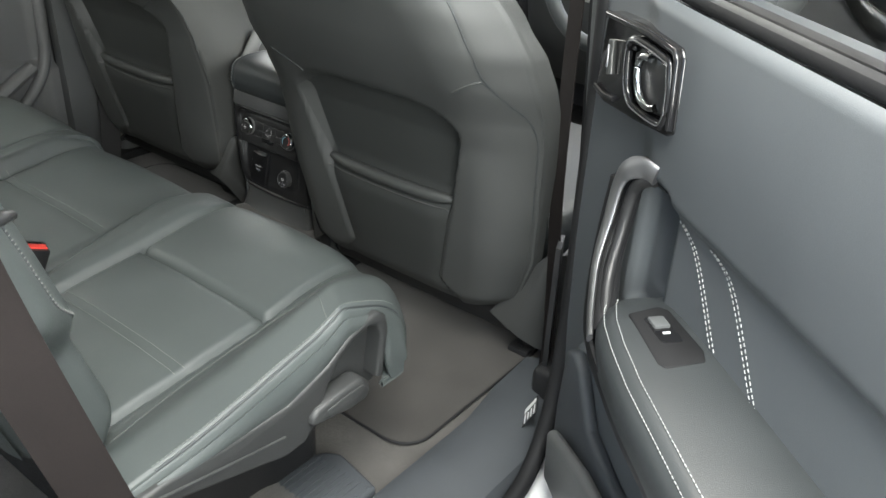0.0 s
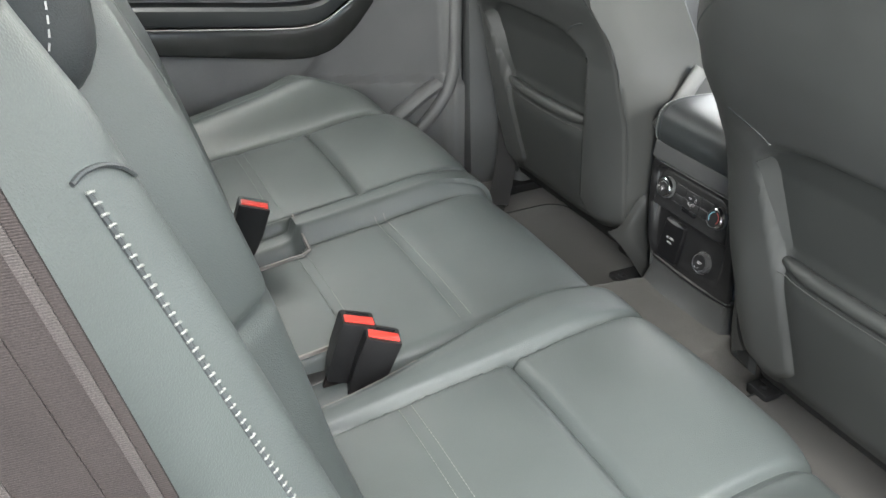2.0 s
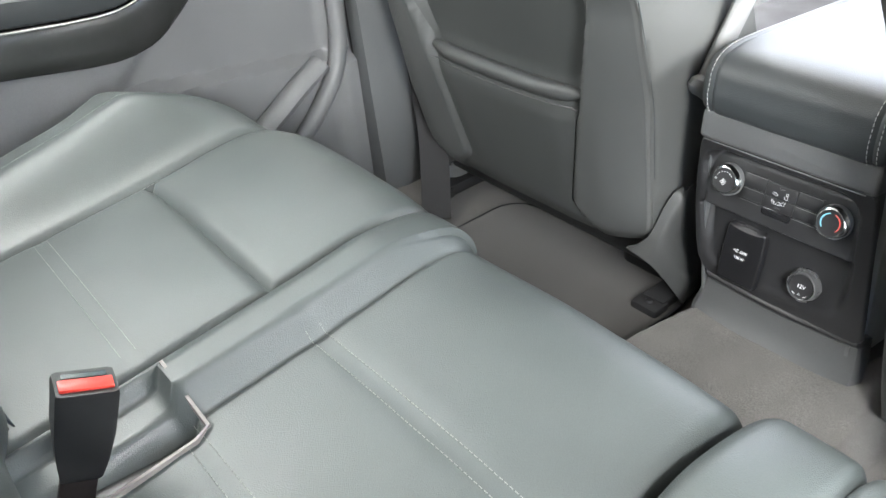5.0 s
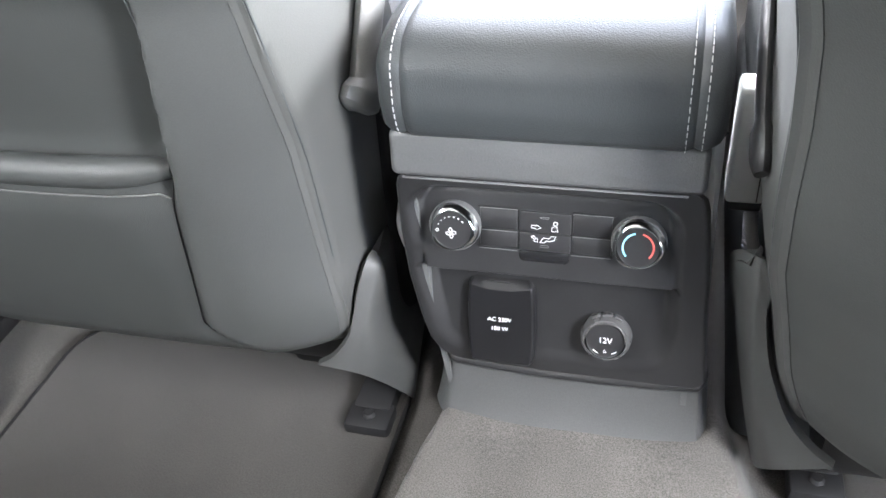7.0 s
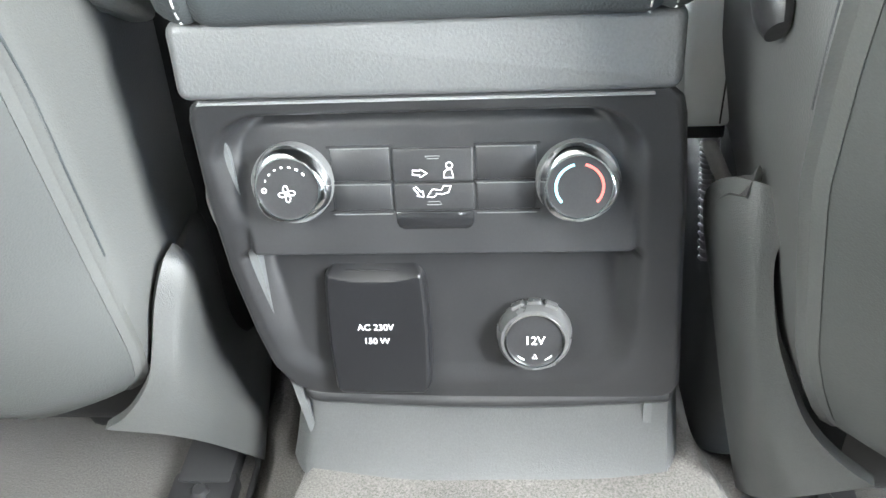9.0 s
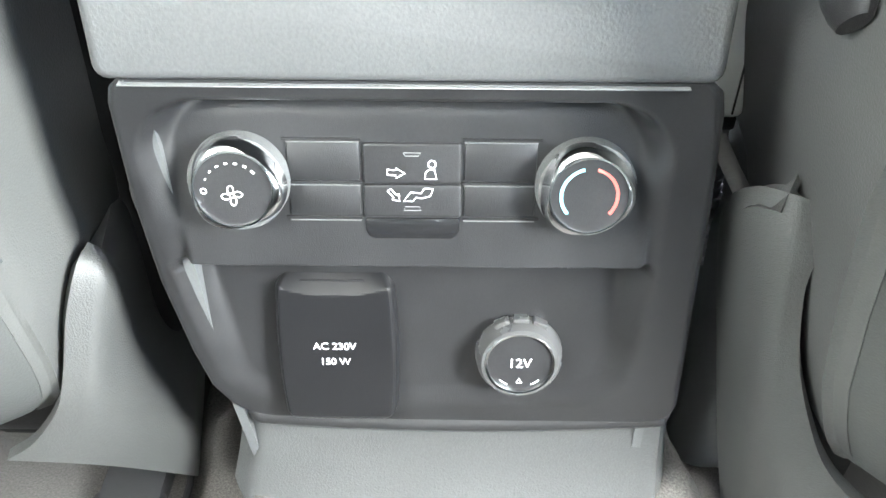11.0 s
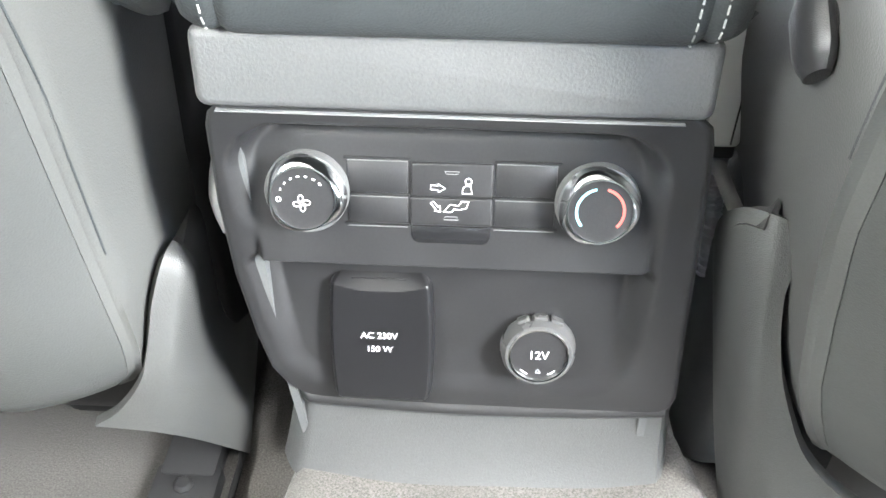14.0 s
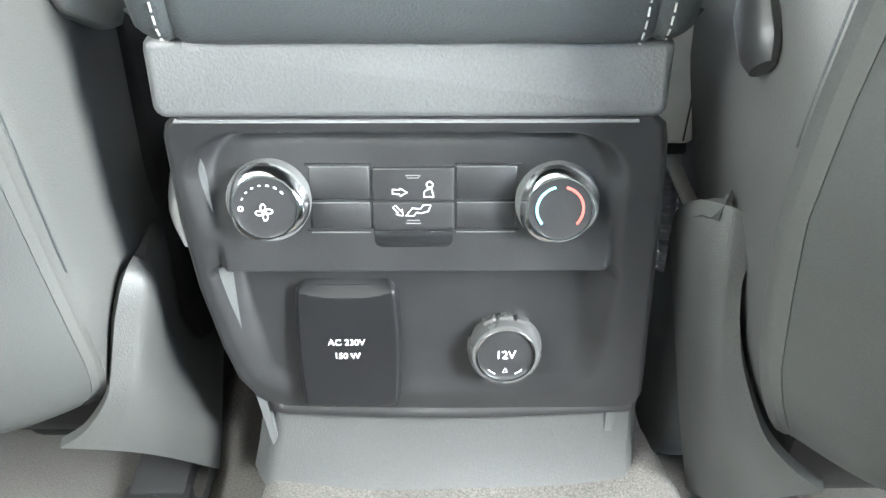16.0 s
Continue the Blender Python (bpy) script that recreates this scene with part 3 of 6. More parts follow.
def front_seat(cx, dy, inner, inner_half, low_bend, covers, lever_line, lever_look, label):
    """inner: +1 or -1, the side of the centre console."""
    seat = thing("front_seat", (cx, 0.2 + dy, -0.008), label, "car seat", "front seats")

    def front(x, z):
        if x * inner > 0:
            return lerp(FRONT_DRIVER if cx > 0 else FRONT_PASSENGER, z)
        return lerp(FRONT_DOOR if cx > 0 else FRONT, z)

    def swell(x, z):
        """How far the flank swells out between its seam and its front edge."""
        return 0.013 * (1 - step((z - 0.33) / 0.12)) * step((z - 0.12) / 0.06) if cx < 0 and x > 0 else 0.0

    def half(x, z):
        return lerp(inner_half if x * inner > 0 else HALF, z)

    def seam_at(x, z):
        return lerp(SEAM_INNER if x * inner > 0 else SEAM, z)

    def recess_half(z):
        return 0.134 + 0.22 * (z - 0.29) + 0.045 * step((0.135 - z) / 0.045)

    def recess(x, z):
        half = recess_half(z)
        top = 0.458 - 0.035 * min(1.0, abs(x) / max(half, 0.01)) ** 5
        return step((half - abs(x)) / 0.012 + 0.5) * step((top - z) / 0.014)

    def rear_y(x, z, hw):
        u = min(1.0, abs(x) / hw)
        y = lerp(REAR, z) - 0.012 + 0.026 * recess(x, z) * (0.3 + 0.65 * step((z - 0.25) / 0.06))
        u0 = lerp([(0.1, 0.66), (0.3, 0.64), (0.5, 0.52), (0.65, 0.4)], z)
        bend = BEND_PASSENGER if cx < 0 and x > 0 else [(0.1, low_bend), (0.2, low_bend + 0.012), (0.4, 0.06), (0.6, 0.085)]
        y += lerp(bend, z) * max(0.0, (u - u0) / (1 - u0)) ** 2.2
        s = seam_at(x, z)
        if u < 0.99:
            y += 0.0008 * math.exp(-(((u - s) * hw) / 0.0025) ** 2)
        return y

    rings = []
    for k in range(91):
        z = 0.075 + 0.71 * (k / 90) ** 1.15
        hr_, hl_, fr, fl = half(1, z), half(-1, z), front(1, z), front(-1, z)
        xs = [(hr_ if i >= 45 else hl_) * 0.985 * (2 * i / 90 - 1) for i in range(91)]
        ring = [(cx + x, rear_y(x, z, half(x, z)) + dy, z) for x in xs]
        ys, yl = ring[-1][1], ring[0][1]
        ring += [(cx + hr_, ys + 0.012, z), (cx + hr_ + 0.7 * swell(1, z), ys + 0.25 * (fr + dy - ys), z), (cx + hr_ + swell(1, z), (ys + fr + dy) / 2, z), (cx + hr_ + 0.7 * swell(1, z), ys + 0.75 * (fr + dy - ys), z), (cx + hr_ * 0.985, fr + dy - 0.012, z), (cx + hr_ * 0.93, fr + dy, z), (cx + hr_ * 0.6, min(fr, fl) + dy - 0.01, z), (cx, min(fr, fl) + dy - 0.02, z),
                 (cx - hl_ * 0.6, min(fr, fl) + dy - 0.01, z), (cx - hl_ * 0.93, fl + dy, z), (cx - hl_ * 0.985, fl + dy - 0.012, z), (cx - hl_, (yl + fl + dy) / 2, z), (cx - hl_, yl + 0.012, z)]
        rings.append(ring)
    back_ob = part("backrest", loft(rings), VINYL, seat, angle=60)
    # side panels in front of the seams; the console-side one is coloured paler as if lit
    for s in (-1, 1):
        def side_fn(u, v, s=s):
            z = 0.10 + 0.61 * v
            hw = half(s, z)
            a = min(0.97, seam_at(s, z))
            if u < 0.5:
                x = hw * (a + (0.985 - a) * u / 0.5)
                y = rear_y(s * x, z, hw)
            else:
                t = (u - 0.5) / 0.5
                x = hw + 0.0015 * step(t * 4) + swell(s, z) * math.sin(math.pi * min(1.0, t * 1.02)) ** 0.8
                y0 = rear_y(s * hw * 0.985, z, hw)
                y = y0 + (front(s, z) - 0.014 - y0) * t
            return (cx + s * (x + 0.0004), y + dy - 0.0004, z)
        part("side_panel", sheet(side_fn, 40, 60, 0.001 * s), SIDE_GREY if s == inner else VINYL, seat, angle=70)

    def back(x, z, out):
        return Vector((cx + x, rear_y(x, z, half(x, z)) + dy - out, z))

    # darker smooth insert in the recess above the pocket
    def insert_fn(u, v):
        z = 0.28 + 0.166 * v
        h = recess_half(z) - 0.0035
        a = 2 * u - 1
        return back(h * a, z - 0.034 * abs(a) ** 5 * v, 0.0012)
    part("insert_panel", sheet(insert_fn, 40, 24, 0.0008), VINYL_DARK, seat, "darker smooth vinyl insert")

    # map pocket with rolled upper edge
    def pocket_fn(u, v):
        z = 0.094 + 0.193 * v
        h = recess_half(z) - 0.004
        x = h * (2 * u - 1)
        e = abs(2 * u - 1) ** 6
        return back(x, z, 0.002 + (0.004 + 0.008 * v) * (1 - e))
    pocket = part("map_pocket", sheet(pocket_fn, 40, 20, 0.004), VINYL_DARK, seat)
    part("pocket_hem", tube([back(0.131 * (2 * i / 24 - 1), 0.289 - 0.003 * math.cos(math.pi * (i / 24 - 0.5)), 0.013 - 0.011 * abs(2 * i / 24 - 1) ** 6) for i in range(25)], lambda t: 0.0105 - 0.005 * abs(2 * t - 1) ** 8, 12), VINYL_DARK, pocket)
    part("hem_seam", tube([back(0.131 * (2 * i / 24 - 1), 0.2745 - 0.003 * math.cos(math.pi * (i / 24 - 0.5)), 0.0155 - 0.010 * abs(2 * i / 24 - 1) ** 6) for i in range(25)], 0.0007, 6), SIDE_GREY, pocket)
    # shoulder seams
    for s in (-1, 1):
        if s == inner:
            part("shoulder_seam", tube([back(s * lerp(HALF, 0.48) * (0.69 - 0.2 * k / 8), 0.475 - 0.028 * (k / 8) ** 1.5, -0.001) for k in range(9)], 0.0018, 6), LEATHER_DARK, back_ob)
        else:
            part("shoulder_seam", tube([back(s * (0.219 - 0.04 * k / 8), 0.516 - 0.022 * (k / 8) ** 1.3, 0.0006) for k in range(9)], 0.0016, 6), VINYL, back_ob)
        part("top_seam", tube([back(s * (0.176 - 0.05 * k / 8), 0.64 + 0.018 * (k / 8) ** 0.8, 0.0006) for k in range(9)], 0.0016, 6), VINYL, back_ob)
    # dark stitched seams where the side panels begin
    for s in (-1, 1):
        line = []
        for k in range(51):
            z = (0.196 if cx < 0 else 0.28) + (0.444 if cx < 0 else 0.36) * k / 50
            hw = half(s, z)
            if s == inner and seam_at(s, z) > 0.98:
                line.append(Vector((cx + s * (hw * 0.992 + 0.0022), rear_y(s * hw * 0.985, z, hw) + dy + 0.002, z)))
            else:
                line.append(back(s * hw * min(0.975, seam_at(s, z)), z, 0.0006))
        part("seam_line", tube(smooth_path(line[::5], 5), 0.0009, 6), LEATHER_DARK, back_ob)
        part("seam_thread", stitches([[p + Vector((0, -0.0006, 0)) for p in line]], 0.0052, 0.0036, 0.0006), LEATHER_DARK, back_ob)
    # recliner covers: a narrow rear facet beside the cushion, a soft ridge and a side facet that runs forward
    for s, (edge, ridge, far) in covers:
        lines = [resample(c, 40) for c in (edge, ridge, far)]

        def cover_skin(u, v, lines=lines, s=s):
            e, r, f = (line[min(39, int(round(v * 39)))] for line in lines)
            g = f + (Vector((0.008, 0.012, -0.012)) if cx > 0 and s < 0 else Vector((-0.012 * s, 0.07, 0.0)))
            if u < 0.62:
                t = u / 0.62
                k = 0.24
                if t < 0.5 - k:
                    return e.lerp(r, t / 0.5)
                if t > 0.5 + k:
                    return r.lerp(f, (t - 0.5) / 0.5)
                q = (t - 0.5 + k) / (2 * k)
                a0, a1 = e.lerp(r, (0.5 - k) / 0.5), r.lerp(f, k / 0.5)
                return a0.lerp(r, q).lerp(r.lerp(a1, q), q)
            t = (u - 0.62) / 0.38
            return f.lerp(g, t)
        part("recliner_cover", sheet(cover_skin, 50, 39, -0.007 * s), RECLINER, seat, "grey plastic recliner cover", angle=60)
    # cushion on its frame and rails
    part("cushion", rbox(cx - (0.262 if cx > 0 else 0.25), cx + (0.25 if cx > 0 else 0.2), 0.05 + dy, 0.52 + dy, 0.1, 0.24, 0.045, 5), LEATHER_DARK, seat)
    part("seat_frame", rbox(cx - (0.21 if cx > 0 else 0.245), cx + 0.21, 0.0 + dy, 0.45 + dy, 0.03, 0.12, 0.015, 2), BLACK, seat)
    for s in (-1, 1):
        xr = cx + s * (0.225 if s != inner else 0.2)
        rail = part("seat_rail", rbox(xr - 0.017, xr + 0.017, 0.02, 0.5, -0.008, 0.012, 0.004, 2), RUBBER, seat)
        part("rail_cap", rbox(xr - 0.02, xr + 0.02, 0.0, 0.03, -0.008, 0.01, 0.004, 2), RUBBER, rail)
        part("rail_bolt", lathe([(0.006, 0.0), (0.006, 0.004), (0.004, 0.006), (0.0, 0.006)], 8, Matrix.Translation((xr, 0.014, 0.007))), RUBBER, rail)
    # driver's side shield; on the passenger's side an added dark block for the slot's shade
    if cx > 0:
        part("side_shield", rbox(0.136, 0.25, 0.05, 0.5, -0.008, 0.168, 0.02, 5), PLASTIC, seat, "grey plastic seat side shield")
    else:
        part("slot_shade_block", rbox(-0.25, -0.128, 0.072, 0.5, -0.008, 0.29, 0.012, 3), RUBBER, seat)
    # recline lever on the console side
    lp = smooth_path(lever_line, 5)
    lever = part("recline_lever", tube(lp, lambda t: (0.0235 if cx < 0 else 0.0125) * ((min(1.0, 0.6 + 4 * t)) if t < 0.4 else 0.68), 14, 0.5, (1, 0, 0)), lever_look, seat, "plastic recline lever")
    part("lever_pivot", lathe([(0.010, -0.012), (0.0105, 0.0), (0.008, 0.003), (0.0, 0.0035)], 20, Matrix.Translation(lp[4]) @ Matrix.Rotation(radians(90 * inner), 4, "Y")), lever_look, lever)
    return seat


COVER_PASSENGER = ([(-0.131, 0.033, 0.178), (-0.133, 0.022, 0.1745), (-0.138, 0.012, 0.158), (-0.1424, 0.003, 0.1355), (-0.147, -0.004, 0.119), (-0.159, -0.010, 0.104), (-0.1713, -0.014, 0.097)],
                   [(-0.129, 0.033, 0.177), (-0.1207, 0.026, 0.1664), (-0.1245, 0.016, 0.145), (-0.1283, 0.004, 0.120), (-0.1337, -0.007, 0.0846)],
                   [(-0.128, 0.036, 0.172), (-0.125, 0.04, 0.157), (-0.1264, 0.045, 0.097), (-0.1188, 0.045, 0.065), (-0.1128, 0.04, 0.0457), (-0.1185, 0.038, 0.0101)])
COVER_DRIVER = ([(0.136, 0.004, 0.2235), (0.141, -0.002, 0.207), (0.1395, -0.006, 0.190), (0.1445, -0.012, 0.1597), (0.1524, -0.018, 0.136), (0.163, -0.025, 0.114), (0.178, -0.031, 0.098), (0.194, -0.035, 0.087)],
                [(0.131, 0.004, 0.2255), (0.128, -0.001, 0.212), (0.1285, -0.004, 0.194), (0.132, -0.008, 0.155), (0.137, -0.012, 0.1225), (0.1445, -0.017, 0.085), (0.1525, -0.021, 0.056)],
                [(0.128, 0.006, 0.2255), (0.1205, 0.016, 0.221), (0.1160, 0.026, 0.208), (0.1175, 0.03, 0.19), (0.124, 0.032, 0.16), (0.130, 0.03, 0.130), (0.142, 0.025, 0.07), (0.1553, 0.02, 0.0128)])
COVER_DOOR = ([(0.674, -0.01, 0.219), (0.64, -0.016, 0.178), (0.6185, -0.02, 0.145), (0.607, -0.025, 0.118), (0.584, -0.031, 0.083)],
              [(0.679, -0.009, 0.217), (0.672, -0.013, 0.17), (0.662, -0.017, 0.12), (0.64, -0.022, 0.048)],
              [(0.692, 0.01, 0.215), (0.694, 0.03, 0.15), (0.692, 0.03, 0.08), (0.684, 0.02, 0.012)])
COVER_FAR = tuple([(-0.352 - (x - 0.402) * 0.92, y + 0.045, z) for x, y, z in line] for line in COVER_DOOR)
front_seat(0.402, 0.0, -1, HALF_DRIVER, 0.05, ((-1, COVER_DRIVER), (1, COVER_DOOR)),
           [(0.121, -0.012, 0.295), (0.120, 0.005, 0.31), (0.119, 0.035, 0.335), (0.118, 0.075, 0.375)], BLACK, "dark grey leather driver seat with map pocket on its back")
front_seat(-0.352, 0.045, 1, HALF_PASSENGER, 0.024, ((1, COVER_PASSENGER), (-1, COVER_FAR)),
           [(-0.126, 0.036, 0.292), (-0.123, 0.045, 0.304), (-0.121, 0.066, 0.338), (-0.118, 0.1, 0.39)], PLASTIC_PALE, "dark grey leather passenger seat with map pocket on its back")
# front belt buckle in its pale sleeve, on a braided cable between driver seat and console
SLEEVE = material("light_sleeve_plastic", (0.75, 0.75, 0.74), 0.4, spots=0.05, spot_scale=30)
sleeve = thing("buckle", (0.127, 0.1, 0.2), "pale grey belt buckle sleeve on a braided cable beside the console", "buckle", "belt buckles")
part("sleeve", rbox(0.113, 0.1395, 0.088, 0.112, 0.203, 0.292, 0.004, 3), SLEEVE, sleeve)
part("sleeve_joint", rbox(0.1335, 0.1343, 0.0873, 0.09, 0.206, 0.262, 0.0002, 1), BLACK, sleeve)
part("collar", rbox(0.1165, 0.138, 0.09, 0.11, 0.196, 0.204, 0.002, 2), BLACK, sleeve)
CABLE = [(0.1330, 0.0980, 0.1932), (0.1343, 0.0920, 0.1693), (0.1373, 0.0840, 0.1268)]
part("cable", tube(CABLE, 0.0042, 12), SATIN, sleeve, "braided metal cable")
part("strap", tube([(0.1316, 0.0920, 0.1923), (0.1328, 0.0700, 0.1902), (0.1351, 0.0500, 0.1874)], 0.0042, 10, 0.6), PLASTIC_PALE, sleeve)
for k in range(18):
    p = lerp_points(CABLE, (k + 0.5) / 18)
    part("braid", tube([(p.x + 0.0044 * math.cos(a), p.y - 0.0044 * math.sin(a), p.z - 0.0022 * a / 3.1) for a in (0.0, 0.8, 1.6, 2.4, 3.14)], 0.0011, 6), SATIN, sleeve)


# ---- rear bench ----
PROFILE = smooth_path([(-0.74, 0.205, 0), (-0.60, 0.222, 0), (-0.45, 0.240, 0), (-0.34, 0.255, 0), (-0.285, 0.252, 0), (-0.255, 0.228, 0), (-0.247, 0.19, 0), (-0.262, 0.13, 0), (-0.30, 0.07, 0)], 8)


def inner_edge(y):
    return 0.163 + 0.042 * step((-0.36 - y) / 0.3)


def cushion_skin(left, x1, bulge):
    def fn(u, v):
        k = v * (len(PROFILE) - 1)
        i = min(int(k), len(PROFILE) - 2)
        p = PROFILE[i].lerp(PROFILE[i + 1], k - i)
        x0 = inner_edge(p.x) if left > 0 else left
        x = x0 + (x1 - x0) * u
        d = PROFILE[i + 1] - PROFILE[i]
        n = Vector((-d.y, d.x)).normalized()
        side_r = 0.012 if abs(x) > 0.4 else 0.02
        e = min(x - x0, x1 - x) / side_r
        edge = -side_r * 0.95 * (1 - math.sqrt(max(0.0, 1 - (1 - min(1.0, e)) ** 2)))
        h = bulge(x, p.x) + edge
        back_off = 0.095 * step((p.x + 0.5) / 0.2) * max(0.0, (abs(x) - 0.45) / 0.19) ** 1.8
        soft = 0.0012 * noise.noise(Vector((x * 14, p.x * 14, 3)))
        floor_z = lerp([(0.45, 0.06), (0.56, 0.165)], abs(x))
        return (x, p.x + n.x * h - back_off, max(floor_z, p.y + n.y * h + soft))
    return fn


def groove(d, w=0.006, depth=0.008):
    return -depth * math.exp(-(d / w) ** 2)


def side_bulge(x, y):
    """Shape of an outer seat cushion."""
    g = 0.24 if x > 0 else 0.222
    x = abs(x)
    pad = 0.0
    if g < x < 0.51:
        t = (x - g) / (0.51 - g)
        pad = -0.004 + 0.010 * (4 * t * (1 - t)) ** 0.5 * (0.4 + 0.6 * min(1, abs(y + 0.445) / 0.06) ** 0.5)
        pad += groove(y + 0.445, 0.004, 0.010) + groove(y + 0.575, 0.008, 0.002)
    front = 1 - 0.9 * step((y + 0.37) / 0.09)
    inner = 0.013 * front * (1.0 if x < g - 0.03 else math.exp(-((x - g + 0.03) / 0.022) ** 2))
    outer = (0.036 + 0.021 * step((y + 0.68) / 0.26) - 0.032 * step((y + 0.37) / 0.12)) * step((x - 0.515) / 0.085)
    return pad + inner + outer + groove(x - g, 0.005, 0.008) + groove(x - 0.51, 0.006, 0.008) + groove(x - 0.640, 0.002, 0.003)


def mid_bulge(x, y):
    hole = -0.022 * step((-0.565 - y) / 0.012) * (step((x - 0.10) / 0.012) + step((-0.128 - x) / 0.012) * step((x + 0.21) / 0.012))
    if x < -0.168:
        return side_bulge(x, y) + hole
    wall = 0.026 * (1 - step((x + 0.168) / 0.02)) * (1 - 0.7 * step((y + 0.37) / 0.09))
    return -0.014 + wall + groove(x + 0.148, 0.004, 0.003) + 0.006 * math.cos(x / 0.17 * 1.5) + groove(y + 0.446, 0.01, 0.002) + groove(y + 0.576, 0.01, 0.002) + hole


def v_at(y):
    """Where along the profile's upper side the depth y lies."""
    for i, (a, b) in enumerate(zip(PROFILE, PROFILE[1:])):
        if a.x <= y <= b.x:
            return (i + (y - a.x) / (b.x - a.x)) / (len(PROFILE) - 1)
    return 0.5


bench_r = thing("bench_seat", (0.4, -0.5, 0), "single dark grey leather rear seat with pale stitching, door side", "car seat", "rear seats")
bench_l = thing("bench_seat", (-0.2, -0.5, 0), "double dark grey leather rear seat with pale stitching", "car seat", "rear seats")
fr = cushion_skin(0.163, 0.648, side_bulge)
fl = cushion_skin(-0.642, 0.157, mid_bulge)
cush_r = part("cushion", sheet(fr, 190, 130, 0.006), LEATHER, bench_r, angle=60)
cush_l = part("cushion", sheet(fl, 320, 130, 0.006), LEATHER, bench_l, angle=60)


def on_r(x, y):
    a = inner_edge(y)
    return Vector(fr((x - a) / (0.648 - a), v_at(y))) + Vector((0, 0, 0.0007))


def on_l(x, y):
    return Vector(fl((x + 0.642) / 0.799, v_at(y))) + Vector((0, 0, 0.0007))


def run(on, a, b, n=60):
    return [on(a[0] + (b[0] - a[0]) * i / n, a[1] + (b[1] - a[1]) * i / n) for i in range(n + 1)]


def rows(lines, parent, thread, pitch=0.0052, length=0.0034, r=0.0004):
    for ln in lines:
        part("seam_thread", stitches([ln], pitch, length, r), thread, parent)


SIDE_STITCH = smooth_path([(0.556, -0.70, 0), (0.540, -0.63, 0), (0.531, -0.55, 0), (0.527, -0.47, 0), (0.531, -0.432, 0), (0.546, -0.405, 0), (0.573, -0.393, 0), (0.602, -0.398, 0), (0.630, -0.416, 0)], 10)
rows([run(on_r, (0.25, -0.569), (0.50, -0.569)), run(on_r, (0.25, -0.583), (0.50, -0.583)), [on_r(q.x, q.y) for q in SIDE_STITCH], run(on_r, (0.6355, -0.70), (0.6355, -0.27))], cush_r, THREAD_MID)
part("piping", tube(run(on_r, (0.641, -0.70), (0.641, -0.262)), 0.0018, 8), LEATHER_DARK, cush_r)


def side_band(u, v):
    """Leather side below the outer seam, down to the plastic cover."""
    top = Vector(fr(1.0, 0.03 + 0.95 * u))
    low = lerp([(-0.72, 0.222), (-0.54, 0.222), (-0.48, 0.243), (-0.445, 0.2655), (-0.392, 0.277), (-0.38, 0.25), (-0.37, 0.19), (-0.36, 0.165)], top.y)
    low = min(low, top.z - 0.0005)
    return (0.6475 + 0.004 * math.sin(math.pi * min(1.0, v * 1.2)), top.y, top.z + (low - top.z) * v)


part("side_band", sheet(side_band, 90, 12, 0.004), LEATHER, cush_r)
rows([run(on_l, (-0.15, -0.569), (0.085, -0.569)), run(on_l, (-0.15, -0.583), (0.085, -0.583)), run(on_l, (-0.155, -0.439), (0.13, -0.439)), run(on_l, (-0.155, -0.453), (0.13, -0.453))], cush_l, THREAD_MID)
rows([run(on_l, (-0.495, -0.569), (-0.25, -0.569)), run(on_l, (-0.495, -0.583), (-0.25, -0.583)), run(on_l, (-0.51, -0.705), (-0.51, -0.36)), run(on_l, (-0.6065, -0.705), (-0.6065, -0.33))], cush_l, THREAD_DARK, 0.0055, 0.004, 0.0004)
part("pocket_rim", ribbon([on_l(x, y) for x, y in ((0.098, -0.66), (0.098, -0.61), (0.1, -0.575), (0.112, -0.562), (0.155, -0.562))], 0.008, 0.003, (0, 0, 1)), LEATHER_PALE, cush_l, "pale lining of the buckle pocket")
part("pocket_rim", ribbon([on_l(x, y) for x, y in ((-0.122, -0.66), (-0.122, -0.61), (-0.124, -0.575), (-0.13, -0.562), (-0.2, -0.562))], 0.008, 0.003, (0, 0, 1)), LEATHER_PALE, cush_l, "pale lining of the buckle pocket")
part("pocket_rim", ribbon([on_r(inner_edge(y) + 0.002, y) + Vector((-0.001, 0, -0.006)) for y in (-0.70, -0.66, -0.62, -0.58, -0.55, -0.535)], 0.012, 0.003, (0, 0, 1)), LEATHER_PALE, cush_r, "pale lining of the buckle pocket")
# cushion bases
part("seat_base", rbox(0.19, 0.56, -0.70, -0.40, -0.005, 0.19, 0.02, 3), BLACK, bench_r)
part("seat_base", rbox(-0.60, 0.13, -0.70, -0.36, -0.005, 0.19, 0.02, 3), BLACK, bench_l)
SIDE_COVER = material("dark_side_plastic", (0.033, 0.034, 0.034), 0.48, spots=0.1, spot_scale=12, grain=0.08, bump=0.3, bump_scale=1300)
YZX = Matrix(((0, 0, 1, 0), (1, 0, 0, 0), (0, 1, 0, 0), (0, 0, 0, 1)))
